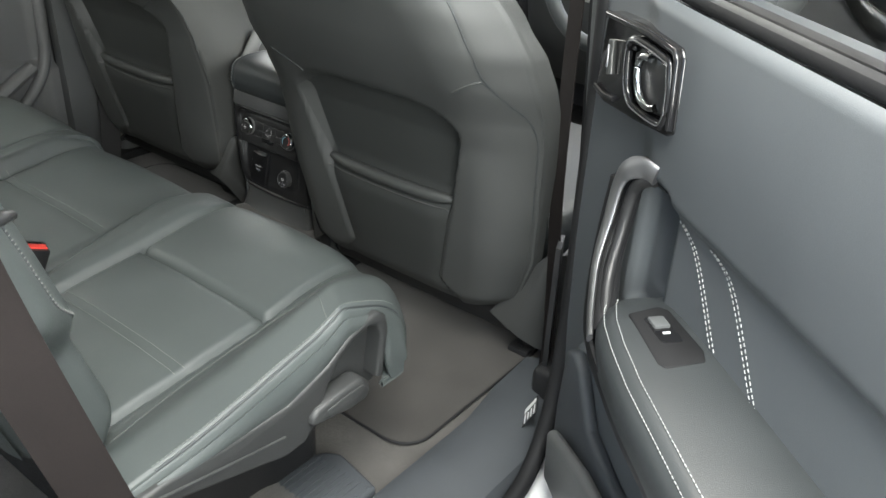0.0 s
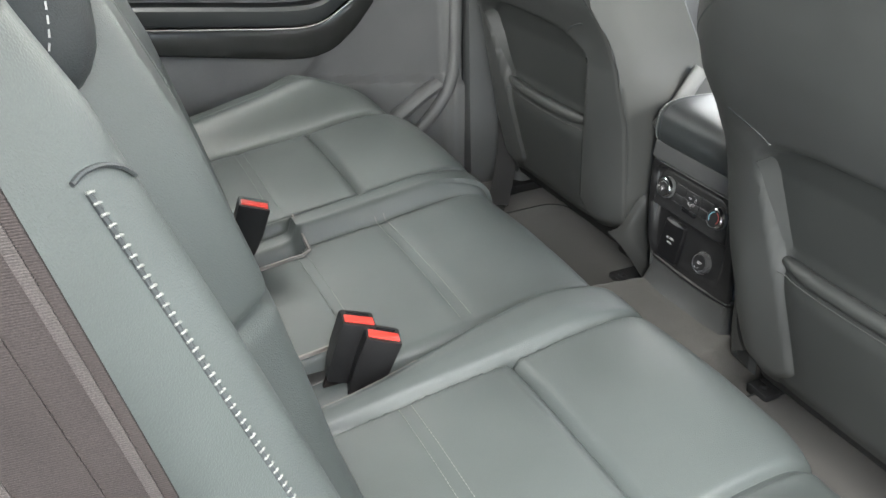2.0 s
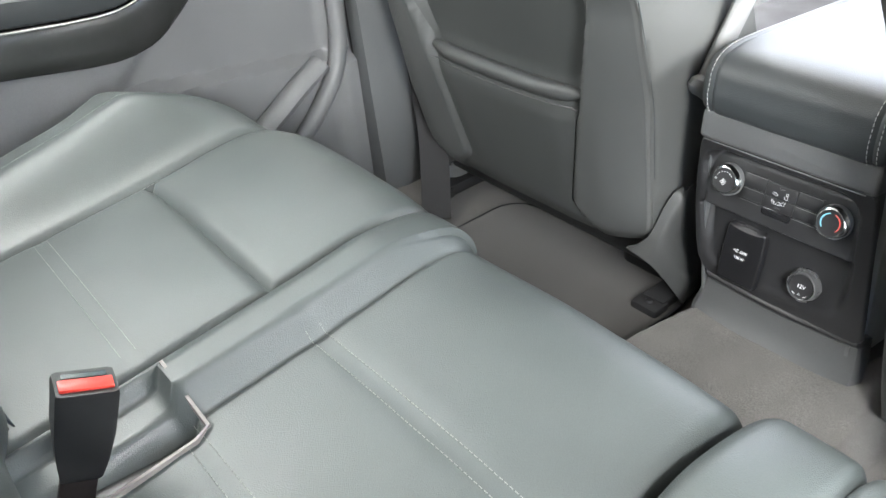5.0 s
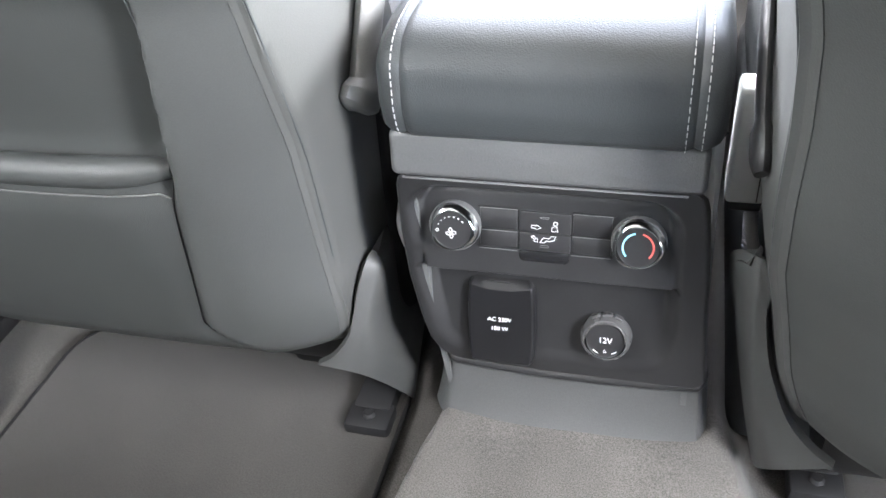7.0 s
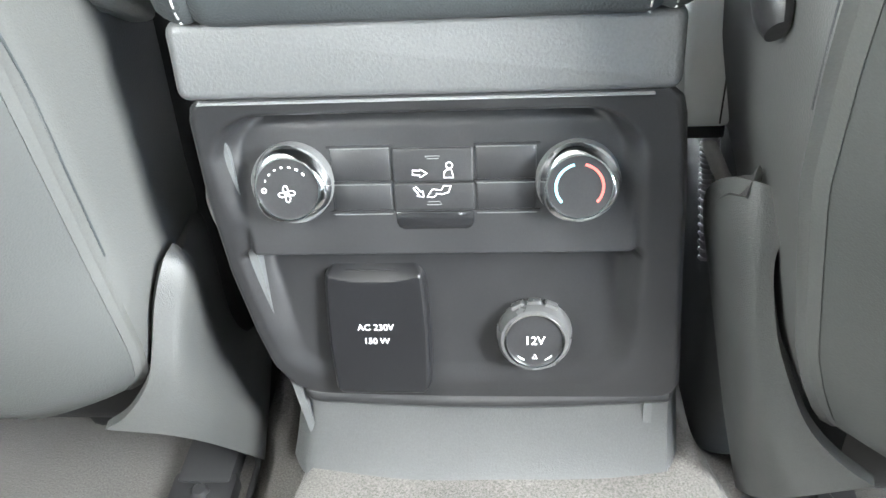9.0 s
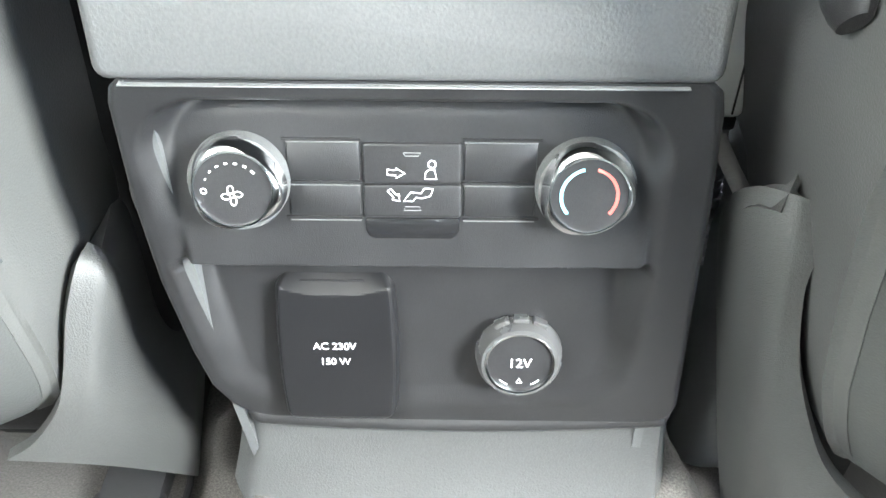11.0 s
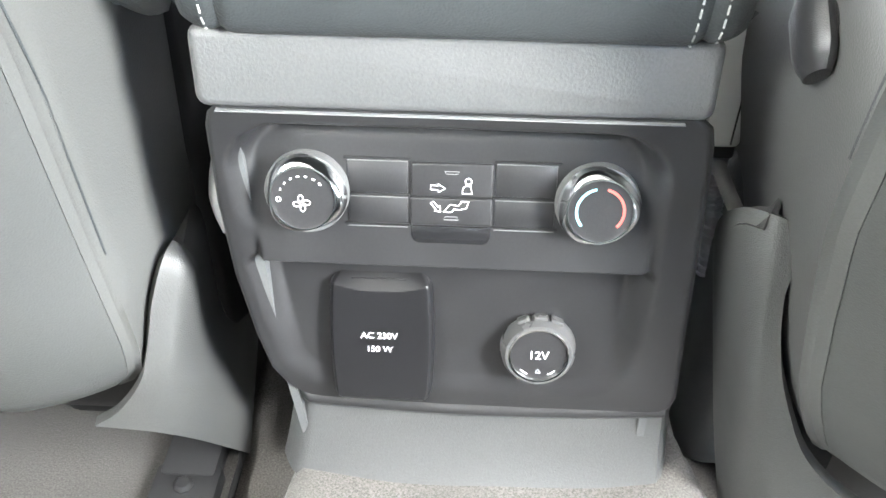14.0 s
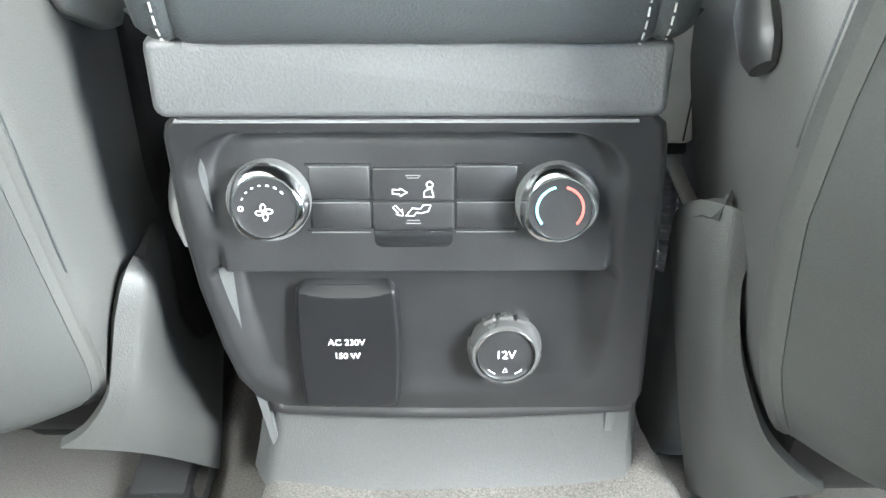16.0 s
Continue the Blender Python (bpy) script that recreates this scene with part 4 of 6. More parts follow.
trim_line = [(-0.735, 0.234), (-0.70, 0.236), (-0.62, 0.232), (-0.54, 0.233), (-0.48, 0.253), (-0.445, 0.2755), (-0.415, 0.286), (-0.392, 0.287), (-0.378, 0.276), (-0.373, 0.255), (-0.382, 0.185), (-0.395, 0.187), (-0.387, 0.25), (-0.394, 0.267), (-0.41, 0.273), (-0.435, 0.268), (-0.459, 0.2535), (-0.478, 0.228), (-0.494, 0.195), (-0.504, 0.177), (-0.518, 0.164), (-0.547, 0.162), (-0.69, 0.203), (-0.735, 0.212)]
side = part("side_trim", slab(trim_line, 0.04, Matrix.Translation((0.656, 0, 0)) @ YZX, 0.005, 3), SIDE_COVER, bench_r, "grey plastic side cover with lever recess")
part("recess_panel", slab([(-0.515, 0.15), (-0.375, 0.165), (-0.375, 0.28), (-0.42, 0.28), (-0.48, 0.25)], 0.01, Matrix.Translation((0.632, 0, 0)) @ YZX, 0.002), SIDE_COVER, side)
part("ridge", tube(smooth_path([(0.6562, -0.72, 0.224), (0.6565, -0.66, 0.213), (0.6562, -0.60, 0.202), (0.6560, -0.55, 0.193)], 5), 0.0022, 8), SIDE_COVER, side)
part("release_lever", slab([(-0.513, 0.185), (-0.49, 0.182), (-0.449, 0.174), (-0.422, 0.175), (-0.413, 0.183), (-0.414, 0.197), (-0.427, 0.2115), (-0.4625, 0.2105), (-0.503, 0.207), (-0.515, 0.198)], 0.03, Matrix.Translation((0.664, 0, 0)) @ YZX, 0.007, 3), SIDE_COVER, side, "grey plastic seat release lever")
part("lever_grip", slab([(-0.49, 0.190), (-0.45, 0.182), (-0.424, 0.183), (-0.42, 0.194), (-0.43, 0.204), (-0.4625, 0.203), (-0.49, 0.2)], 0.004, Matrix.Translation((0.6655, 0, 0)) @ YZX, 0.002, 2), SIDE_COVER, side)


# backrests, leaning back
def back_skin(x0, x1, low_cut, fwd):
    def fn(u, v):
        z = 0.225 + 0.575 * v
        xa, xb = x0, x1
        if low_cut:
            c = 0.07 * (1 - step((z - 0.36) / 0.09))
            xa, xb = (x0 + c, x1) if low_cut < 0 else (x0, x1 - c)
        x = xa + (xb - xa) * u
        y = -0.678 - 0.362 * (z - 0.23)
        e = min(x - xa, xb - x) / 0.045
        edge = 0.045 * (1 - math.sqrt(max(0.0, 1 - (1 - min(1.0, e)) ** 2)))
        a = abs(x)
        b = lerp([(0.25, 0.015), (0.4, 0.02), (0.55, 0.025), (0.70, 0.027), (0.735, 0.023), (0.80, 0.02)], z) * math.exp(-((a - 0.567) / (0.03 if a > 0.567 else 0.045)) ** 2) + fwd * lerp([(0.23, 0.012), (0.35, 0.02), (0.45, 0.032), (0.54, 0.043), (0.63, 0.05), (0.75, 0.045)], z) * (1 - step((a - 0.44) / 0.06)) + 0.014 * math.exp(-((a - 0.205) / 0.03) ** 2)
        b += groove(a - 0.492, 0.005, 0.007) + groove(a - 0.25, 0.005, 0.006)
        if 0.25 < a < 0.505:
            b += groove(z - 0.52, 0.006, 0.008) + 0.006 * math.sin((a - 0.25) / 0.255 * math.pi)
        top = 0.06 * max(0, (v - 0.9) / 0.1) ** 2
        low = 0.035 * max(0, (0.1 - v) / 0.1) ** 2
        soft = 0.0015 * noise.noise(Vector((x * 12, z * 12, 7)))
        return (x, y + b - edge - top - low + soft, z)
    return fn


br = back_skin(0.163, 0.637, 1, 1)
bl = back_skin(-0.637, 0.157, -1, 0)
back_r = part("backrest", sheet(br, 150, 120, -0.10), LEATHER, bench_r, angle=60)
back_l = part("backrest", sheet(bl, 200, 120, -0.10), LEATHER, bench_l, angle=60)


def on_b(f, u, v):
    return Vector(f(u, v)) + Vector((0, 0.0012, 0.0004))


part("seam_thread", merge(*[tube([on_b(br, u - 0.003, v - 0.0008), on_b(br, u, v) + Vector((0, 0.0006, 0.0003)), on_b(br, u + 0.003, v + 0.0008)], 0.0007, 6) for u, v in ((0.932 - 0.022 * k / 70, 0.22 + 0.565 * k / 70) for k in range(6, 71))]), THREAD_MID, back_r)
part("seam_line", tube([on_b(br, 0.932 - 0.022 * k / 44, 0.22 + 0.565 * k / 44) - Vector((0, 0.0008, 0)) for k in range(4, 45)], 0.0014, 6), LEATHER_DARK, back_r)
rows([[on_b(br, u, 0.2 + 0.7 * k / 50) for k in range(51)] for u in (0.335, 0.36)], back_r, THREAD_DARK, 0.006, 0.0036, 0.0004)
part("shoulder_seam", tube(smooth_path([on_b(br, *p) for p in ((0.918, 0.795), (0.905, 0.797), (0.888, 0.794), (0.873, 0.786), (0.860, 0.774))], 6), 0.0011, 6), LEATHER_DARK, back_r)
rows([[on_b(bl, u, 0.15 + 0.7 * k / 50) for k in range(51)] for u in (0.8, 0.817)], back_l, THREAD_DARK, 0.006, 0.0045, 0.0005)


# head restraint above the near seat
hr = thing("head_restraint", (0.40, -0.9, 0.75), "dark grey leather head restraint with pale stitching", "head restraint")
part("pad", rbox(0.275, 0.502, -0.945, -0.808, 0.668, 0.90, 0.035, 6), LEATHER_DARK, hr, angle=60)
for s in (0.35, 0.45):
    part("post", tube([(s, -0.89, 0.70), (s, -0.895, 0.80)], 0.006, 10), CHROME, hr)
part("seam_thread", stitches([smooth_path([(0.501, -0.828, 0.88), (0.501, -0.826, 0.80), (0.501, -0.827, 0.719), (0.499, -0.836, 0.692), (0.495, -0.856, 0.679)], 10)], 0.0058, 0.0034, 0.0006), THREAD, hr)

# ---- belts and buckles of the rear seats ----
belt = thing("seat_belt", (0.66, -0.75, 0.1), "dark brown rear seat belt with black tongue hanging beside the seat", "seat belt", "seat belts")
BELT = smooth_path([(0.70, -0.925, 0.95), (0.675, -0.884, 0.77), (0.664, -0.851, 0.61), (0.662, -0.829, 0.5), (0.667, -0.789, 0.33), (0.672, -0.757, 0.2), (0.678, -0.72, 0.06)], 8)
part("webbing", ribbon(BELT, 0.05, 0.0016, (0.1, 1, 0)), WEBBING, belt)
part("webbing_fold", ribbon([p + Vector((0.004, -0.003, 0.001)) for p in BELT[18:]], 0.048, 0.0014, (0.1, 1, 0)), WEBBING, belt)
tong = part("tongue", tube(smooth_path([(0.662, -0.874, 0.556), (0.673, -0.86, 0.564), (0.677, -0.836, 0.570), (0.674, -0.812, 0.573), (0.664, -0.798, 0.568)], 6), lambda t: 0.0048 + 0.0028 * math.sin(3.14 * t), 14, 0.8), BLACK, belt, "black plastic belt tongue")
side_way = Vector((0.1, 1, 0)).normalized()
for w in (-0.0195, 0.0195, 0.0):
    part("woven_band", ribbon([p + side_way * w + Vector((0.0012, 0, 0.0006)) for p in BELT], 0.0036 if w else 0.011, 0.0008, (0.1, 1, 0)), WEBBING_BAND if w else WEBBING, belt)
part("belt_stop", lathe([(0.009, 0.0), (0.009, 0.003), (0.0075, 0.0045), (0.0065, 0.003), (0.0, 0.003)], 24, Matrix.Translation((0.6705, -0.8336, 0.5632)) @ pose(0, 0, 0, 0, 90, 0)), WEBBING_BAND, tong)

belt = thing("seat_belt", (-0.35, -0.8, 0.3), "dark seat belt lying across the rear backrest", "seat belt", "seat belts")
part("webbing", ribbon(smooth_path([(-0.02, -0.895, 0.77), (-0.10, -0.81, 0.60), (-0.17, -0.755, 0.45), (-0.225, -0.705, 0.31), (-0.235, -0.685, 0.24)], 8), 0.046, 0.0016, (1, 0, 0.3)), WEBBING_BLUE, belt)
part("webbing_fold", ribbon(smooth_path([(0.0, -0.89, 0.77), (-0.085, -0.804, 0.60), (-0.158, -0.749, 0.45), (-0.213, -0.699, 0.31), (-0.228, -0.68, 0.24)], 8), 0.03, 0.0016, (1, 0, 0.3)), WEBBING_BLUE, belt)
part("tongue", rbox(-0.012, 0.012, -0.004, 0.004, -0.03, 0.03, 0.003, 2, Matrix.Translation((-0.19, -0.72, 0.37)) @ pose(0, 0, 0, -20, 0, 10)), BLACK, belt)


def buckle(at, lean, turn, w, label):
    """A belt buckle on its stalk; at: the middle of its red end."""
    m = Matrix.Translation(at) @ pose(0, 0, 0, lean[0], lean[1], turn)
    ob = thing("buckle", at, label, "buckle", "belt buckles")
    shell = part("housing", loft([[(sx * w * k, sy * 0.0125 * k, z) for sx, sy in ((-0.5, -1), (-0.42, -1.15), (0.42, -1.15), (0.5, -1), (0.5, 1), (0.42, 1.15), (-0.42, 1.15), (-0.5, 1))] for z, k in ((0.0, 0.97), (-0.003, 1.0), (-0.04, 0.98), (-0.065, 0.86), (-0.085, 0.7))]), BLACK, ob)
    shell.data.transform(m)
    red = part("red_button", rbox(-w * 0.43, w * 0.43, -0.0025, 0.0095, -0.004, 0.0022, 0.001, 2), RED, ob, "red press button")
    red.data.transform(m)
    slot = part("slot", rbox(-w * 0.36, w * 0.36, -0.010, -0.005, -0.004, 0.0006, 0.0004, 1), GLOSS, ob)
    slot.data.transform(m)
    tail = part("stalk", ribbon([(0, 0, -0.08), (0.002, 0.002, -0.11), (0.004, 0.0, -0.15)], 0.026, 0.006, (1, 0, 0)), WEBBING, ob)
    tail.data.transform(m)


buckle((0.142, -0.585, 0.274), (-4, -19), -98, 0.040, "black belt buckle with a red press button")
buckle((0.166, -0.565, 0.262), (-6, -20), -102, 0.042, "black belt buckle with a red press button")
buckle((-0.140, -0.628, 0.301), (-4, -19), -100, 0.042, "black belt buckle with a red press button")


# ---- floor mats ----
def floor_mat(x0, x1, y0, y1, label):
    o = rounded(x1 - x0, y1 - y0, 0.05, 6, (x0 + x1) / 2, (y0 + y1) / 2)
    ob = thing("floor_mat", ((x0 + x1) / 2, (y0 + y1) / 2, -0.008), label, "floor mat", "floor mats")
    part("mat_surface", slab(o, 0.007, Matrix.Translation((0, 0, 0.0)), 0.002), MATS, ob)
    part("edge_binding", tube([(x, y, -0.001) for x, y in o + o[:1]], 0.0022, 8), RUBBER, ob)


floor_mat(0.20, 0.647, -0.31, 0.09, "dark brownish-grey carpet floor mat with bound edge")
floor_mat(-0.475, -0.126, -0.31, 0.09, "dark brownish-grey carpet floor mat with bound edge")


# ---- centre console ----
con = thing("centre_console", (0, 0.2, 0.05), "grey and black centre console with padded lid and rear controls", "console")


def sh(x, z):
    """The console's lower part sits slightly to the driver's side."""
    return x + 0.08 * (0.229 - z)


def con_ring(y, top):
    return [(sh(-0.092, 0.04), y, 0.03), (sh(-0.0955, 0.15), y, 0.15), (-0.094, y, top - 0.01), (-0.088, y, top), (0.090, y, top), (0.098, y, top - 0.01), (sh(0.099, 0.15), y, 0.15), (sh(0.094, 0.04), y, 0.03)]


def body_ring(y, top, flare):
    r = con_ring(y, top)
    lf = -0.6 * flare
    return [(r[0][0] + lf, y, r[0][2]), (r[1][0] + lf, y, r[1][2]), (r[2][0] + lf, y, r[2][2]), (r[3][0] + lf, y, r[3][2]), r[4]] + [(r[5][0] + flare * 0.3, y, r[5][2]), (r[6][0] + flare, y, r[6][2]), (r[7][0] + flare, y, r[7][2])]


part("console_body", loft([body_ring(0.05, 0.297, 0.0), body_ring(0.08, 0.297, 0.006), body_ring(0.2, 0.297, 0.012), body_ring(0.36, 0.297, 0.02), body_ring(0.40, 0.26, 0.02), body_ring(0.75, 0.24, 0.02)]), PLASTIC, con, "grey console sides", angle=30)


def shell_fn(u, v):
    ring = con_ring(0.009 + 0.05 * v, 0.297)
    k = u * len(ring)
    i = min(int(k), len(ring) - 1)
    p = Vector(ring[i]).lerp(Vector(ring[(i + 1) % len(ring)]), k - i)
    return Vector((0.003 + (p.x - 0.003) * 0.94, p.y, 0.16 + (p.z - 0.16) * 0.955))


part("rear_shell", sheet(shell_fn, 64, 4, 0.004), PLASTIC, con, "dark grey console edge", angle=30)
part("side_panel", loft([[(0.09, y, 0.292), (x, y, 0.288), (x + 0.004, y, 0.25), (x + 0.005, y, 0.19), (x + 0.008, y, 0.12), (x + 0.008, y, 0.075), (0.09, y, 0.07)] for y, x in ((0.026, 0.098), (0.04, 0.1005), (0.08, 0.104), (0.14, 0.107), (0.5, 0.109))]), SILVER, con, "satin silver side strip")
part("side_panel", rbox(-0.102, -0.090, 0.06, 0.5, 0.215, 0.285, 0.004, 3), PLASTIC, con)
part("side_strip", tube(smooth_path([(-0.106, 0.044, 0.176), (-0.1085, 0.052, 0.19), (-0.110, 0.07, 0.2), (-0.112, 0.12, 0.205), (-0.112, 0.4, 0.21)], 6), lambda t: 0.006 + 0.006 * min(1.0, 4 * t), 12, 0.6, (1, 0, 0)), SILVER, con, "satin silver side strip")
part("front_tray", rbox(-0.08, 0.085, 0.38, 0.74, 0.24, 0.252, 0.004, 2), PLASTIC_LIGHT, con, "grey front console top")
gear = part("gear_lever", lathe([(0.03, 0.0), (0.022, 0.03), (0.012, 0.05), (0.012, 0.08), (0.024, 0.10), (0.027, 0.125), (0.018, 0.145), (0.0, 0.148)], 24, Matrix.Translation((0.01, 0.52, 0.25))), LEATHER_DARK, con)
part("gear_ring", lathe([(0.04, 0.0), (0.04, 0.004), (0.033, 0.006), (0.03, 0.0)], 28, Matrix.Translation((0.01, 0.52, 0.251))), CHROME, gear)
lid_prof = smooth_path([(0.02, 0.2965, 0), (0.001, 0.2985, 0), (-0.005, 0.315, 0), (-0.004, 0.330, 0), (0.0, 0.346, 0), (0.016, 0.359, 0), (0.05, 0.363, 0), (0.12, 0.359, 0), (0.25, 0.35, 0), (0.34, 0.338, 0), (0.35, 0.315, 0)], 6)


def at(prof, v):
    k = v * (len(prof) - 1)
    i = min(int(k), len(prof) - 2)
    return prof[i].lerp(prof[i + 1], k - i)


def lid_fn(u, v):
    p = at(lid_prof, v)
    d = at(lid_prof, min(1, v + 0.02)) - at(lid_prof, max(0, v - 0.02))
    n = Vector((-d.y, d.x)).normalized()
    e = 1 - math.sqrt(max(0.0, 1 - (max(0.0, abs(2 * u - 1) - 0.80) / 0.20) ** 2))
    g = -0.0022 * (math.exp(-((u - 0.915) / 0.012) ** 2) + math.exp(-((u - 0.085) / 0.012) ** 2))
    h = g - 0.012 * e
    return (-0.0975 + 0.2 * u, p.x + n.x * h, p.y + n.y * h)


lid = part("armrest_lid", sheet(lid_fn, 70, 70, 0.0012), LEATHER_DARK, con, "black padded leather lid")
for u in (0.062, 0.893, 0.937):
    part("seam_thread", stitches([[Vector(lid_fn(u, 0.03 + 0.85 * k / 80)) + Vector((0, -0.0004, 0.0006)) for k in range(81)]], 0.0052, 0.0034, 0.0004), THREAD, lid)
part("lid_base", rbox(-0.094, 0.0985, 0.006, 0.34, 0.292, 0.342, 0.012, 3), LEATHER_DARK, con)
# grey strip under the lid, and a thin bright joint below it
part("trim_strip", slab(rounded(0.191, 0.031, 0.005, 4), 0.025, pose(0.0005, 0.003, 0.2835, 90 - 8, 0, 0), 0.004, 3), PLASTIC_STRIP, con, "grey grained plastic strip")
part("joint_line", rbox(-0.088, 0.086, 0.001, 0.004, 0.2666, 0.2671, 0.0002, 1), PLASTIC_LIGHT, con)


# black control panel: rim, upper face, ledge, socket face
PANEL_LEFT = [(0.1, -0.066), (0.1015, -0.072), (0.104, -0.0765), (0.1085, -0.0805), (0.12, -0.0862), (0.142, -0.0902), (0.18, -0.0945), (0.22, -0.0957), (0.258, -0.0942), (0.264, -0.0925), (0.268, -0.088)]
PANEL_RIGHT = [(0.1, 0.106), (0.103, 0.111), (0.108, 0.1125), (0.1153, 0.112), (0.1892, 0.1057), (0.2164, 0.1037), (0.256, 0.0995), (0.264, 0.0975), (0.268, 0.093)]
DISH_LEFT = [(0.10, -0.070), (0.115, -0.0775), (0.126, -0.0795), (0.171, -0.0855), (0.2, -0.0885), (0.262, -0.0885)]
DISH_RIGHT = [(0.10, 0.084), (0.15, 0.0885), (0.19, 0.0885), (0.262, 0.0845)]


def face_y(z):
    up = 0.0115 + (z - 0.2255) * 0.27
    lo = 0.0205 + (z - 0.185) * 0.17
    return up + (lo - up) * step((0.1935 - z) / 0.007)


def panel_fn(u, v):
    z = 0.1 + 0.168 * (1 - v)
    xa, xb = lerp(PANEL_LEFT, z), lerp(PANEL_RIGHT, z)
    x = xa + (xb - xa) * u
    rim = lerp([(0.1, 0.007), (0.268, 0.003)], z)
    # dish: a rounded window, narrower towards the foot
    da, db = lerp(DISH_LEFT, z), lerp(DISH_RIGHT, z)
    mid, half = (da + db) / 2, (db - da) / 2
    r = 0.024
    qx, qz = abs(x - mid) - half + r, abs(z - 0.1848) - 0.0758 + r
    d = math.hypot(max(qx, 0.0), max(qz, 0.0)) + min(max(qx, qz), 0.0) - r
    soft = 0.011 if z > 0.2 else lerp([(0.10, 0.016), (0.2, 0.011)], z)
    ins = step(-d / soft + 0.15)
    y = rim + max(face_y(z) - rim, -0.004) * ins
    y += 0.004 * math.exp(-((z - 0.2545) / 0.004) ** 2) * ins
    # the control shelf ends short of the dish's sides with a rounded corner
    shelf = step((x - 0.0825) / 0.004) * step((0.232 - z) / 0.03) + step((-0.079 - x) / 0.004) * step((0.21 - z) / 0.02)
    if z > 0.186:
        y += 0.006 * min(1.0, shelf) * ins
    edge = max(0.0, 1 - min(x - xa, xb - x) / 0.003)
    y += 0.003 * edge ** 2
    sag = 0.008 * max(0.0, (0.03 - x) / 0.11) ** 2 * v ** 8
    return (x, y, z + sag * 0.4)


panel = part("control_panel", sheet(panel_fn, 190, 180, -0.008), BLACK, con, "matt black control panel", angle=50)


def low_fn(u, v):
    """Lower trim: upright under the panel, sweeping out to the carpet, its ends turned forward."""
    a = 2 * u - 1
    xa, xb = -0.079 - 0.010 * v ** 1.5, 0.1145 + 0.004 * v
    x = xa + (xb - xa) * u
    top = 0.1035 - 0.006 * math.cos(a * math.pi / 2)
    z = top - (top - 0.046) * v
    turn = 0.014 * max(0.0, (-a - 0.88) / 0.12) ** 2 + 0.014 * max(0.0, (a - 0.92) / 0.08) ** 2
    return (x, 0.0105 - (0.010 + 0.010 * math.cos(a * math.pi / 2)) * v ** 2.4 + turn, z)


part("lower_trim", sheet(low_fn, 60, 24, -0.008), LOW_TRIM, con, "grey plastic lower trim")


part("panel_lip", sheet(lambda u, v: Vector(low_fn(u, 0.17 * v)) + Vector((0, -0.0012 - 0.003 * math.sin(math.pi * v), 0.001)), 60, 8, -0.003), BLACK, con)


def on_face(x, y, z, tilt=15):
    """A frame on the panel: x to the right, y up the face, z out of it."""
    return Matrix.Translation((x, y, z)) @ pose(0, 0, 0, 90 - tilt, 0, 0)


def stroke(lines, m, w=0.0007, mat=None, parent=None, name="icon"):
    """A printed mark of flat lines on a face."""
    bm = bmesh.new()
    for pts in lines:
        P = [Vector((*p, 0.0)) for p in pts]
        shut = (P[0] - P[-1]).length < 1e-7
        n = len(P)
        A, B = [], []
        for i, p in enumerate(P):
            a = P[i - 1] if i > 0 else (P[-2] if shut else p)
            c = P[i + 1] if i < n - 1 else (P[1] if shut else p)
            d = (c - a).normalized() if (c - a).length > 1e-9 else Vector((1, 0, 0))
            s = Vector((-d.y, d.x, 0)) * w / 2
            A.append(bm.verts.new(p + s))
            B.append(bm.verts.new(p - s))
        for i in range(n - 1):
            bm.faces.new((A[i], B[i], B[i + 1], A[i + 1]))
    ext = bmesh.ops.extrude_face_region(bm, geom=list(bm.faces))
    for v in [g for g in ext["geom"] if isinstance(g, bmesh.types.BMVert)]:
        v.co.z += 0.00012
    bm.transform(m)
    return part(name, bm, mat, parent)


def arc(cx, cy, r, a0, a1, n=16):
    return [(cx + r * math.cos(radians(a0 + (a1 - a0) * k / n)), cy + r * math.sin(radians(a0 + (a1 - a0) * k / n))) for k in range(n + 1)]


def lettering(text, size, m, parent):
    cu = bpy.data.curves.new("lettering", "FONT")
    cu.body, cu.size, cu.align_x, cu.align_y, cu.extrude, cu.offset = text, size, "CENTER", "CENTER", 0.00008, 0.00001
    ob = bpy.data.objects.new("lettering", cu)
    me = bpy.data.meshes.new_from_object(ob)
    bpy.data.objects.remove(ob)
    me.transform(m)
    me.materials.clear()
    me.materials.append(WHITE_PRINT)
    o = new("lettering", me)
    o.parent = parent
    return o


def scalloped(r0, h0, r1, h1, m, lobes=3, amp=0.0011):
    """A ring between two radii with soft finger lobes."""
    rings = []
    n = 60
    for t in (0, 0.25, 0.5, 0.75, 1.0):
        r = r0 + (r1 - r0) * t
        h = h0 + (h1 - h0) * (1 - (1 - t) ** 2)
        k = math.sin(math.pi * (0.15 + 0.75 * t))
        rings.append([Vector(((r + amp * k * math.cos(lobes * 2 * math.pi * i / n + 0.5)) * math.cos(2 * math.pi * i / n), (r + amp * k * math.cos(lobes * 2 * math.pi * i / n + 0.5)) * math.sin(2 * math.pi * i / n), h)) for i in range(n)])
    bm = loft(rings, caps=False)
    bm.transform(m)
    return bm


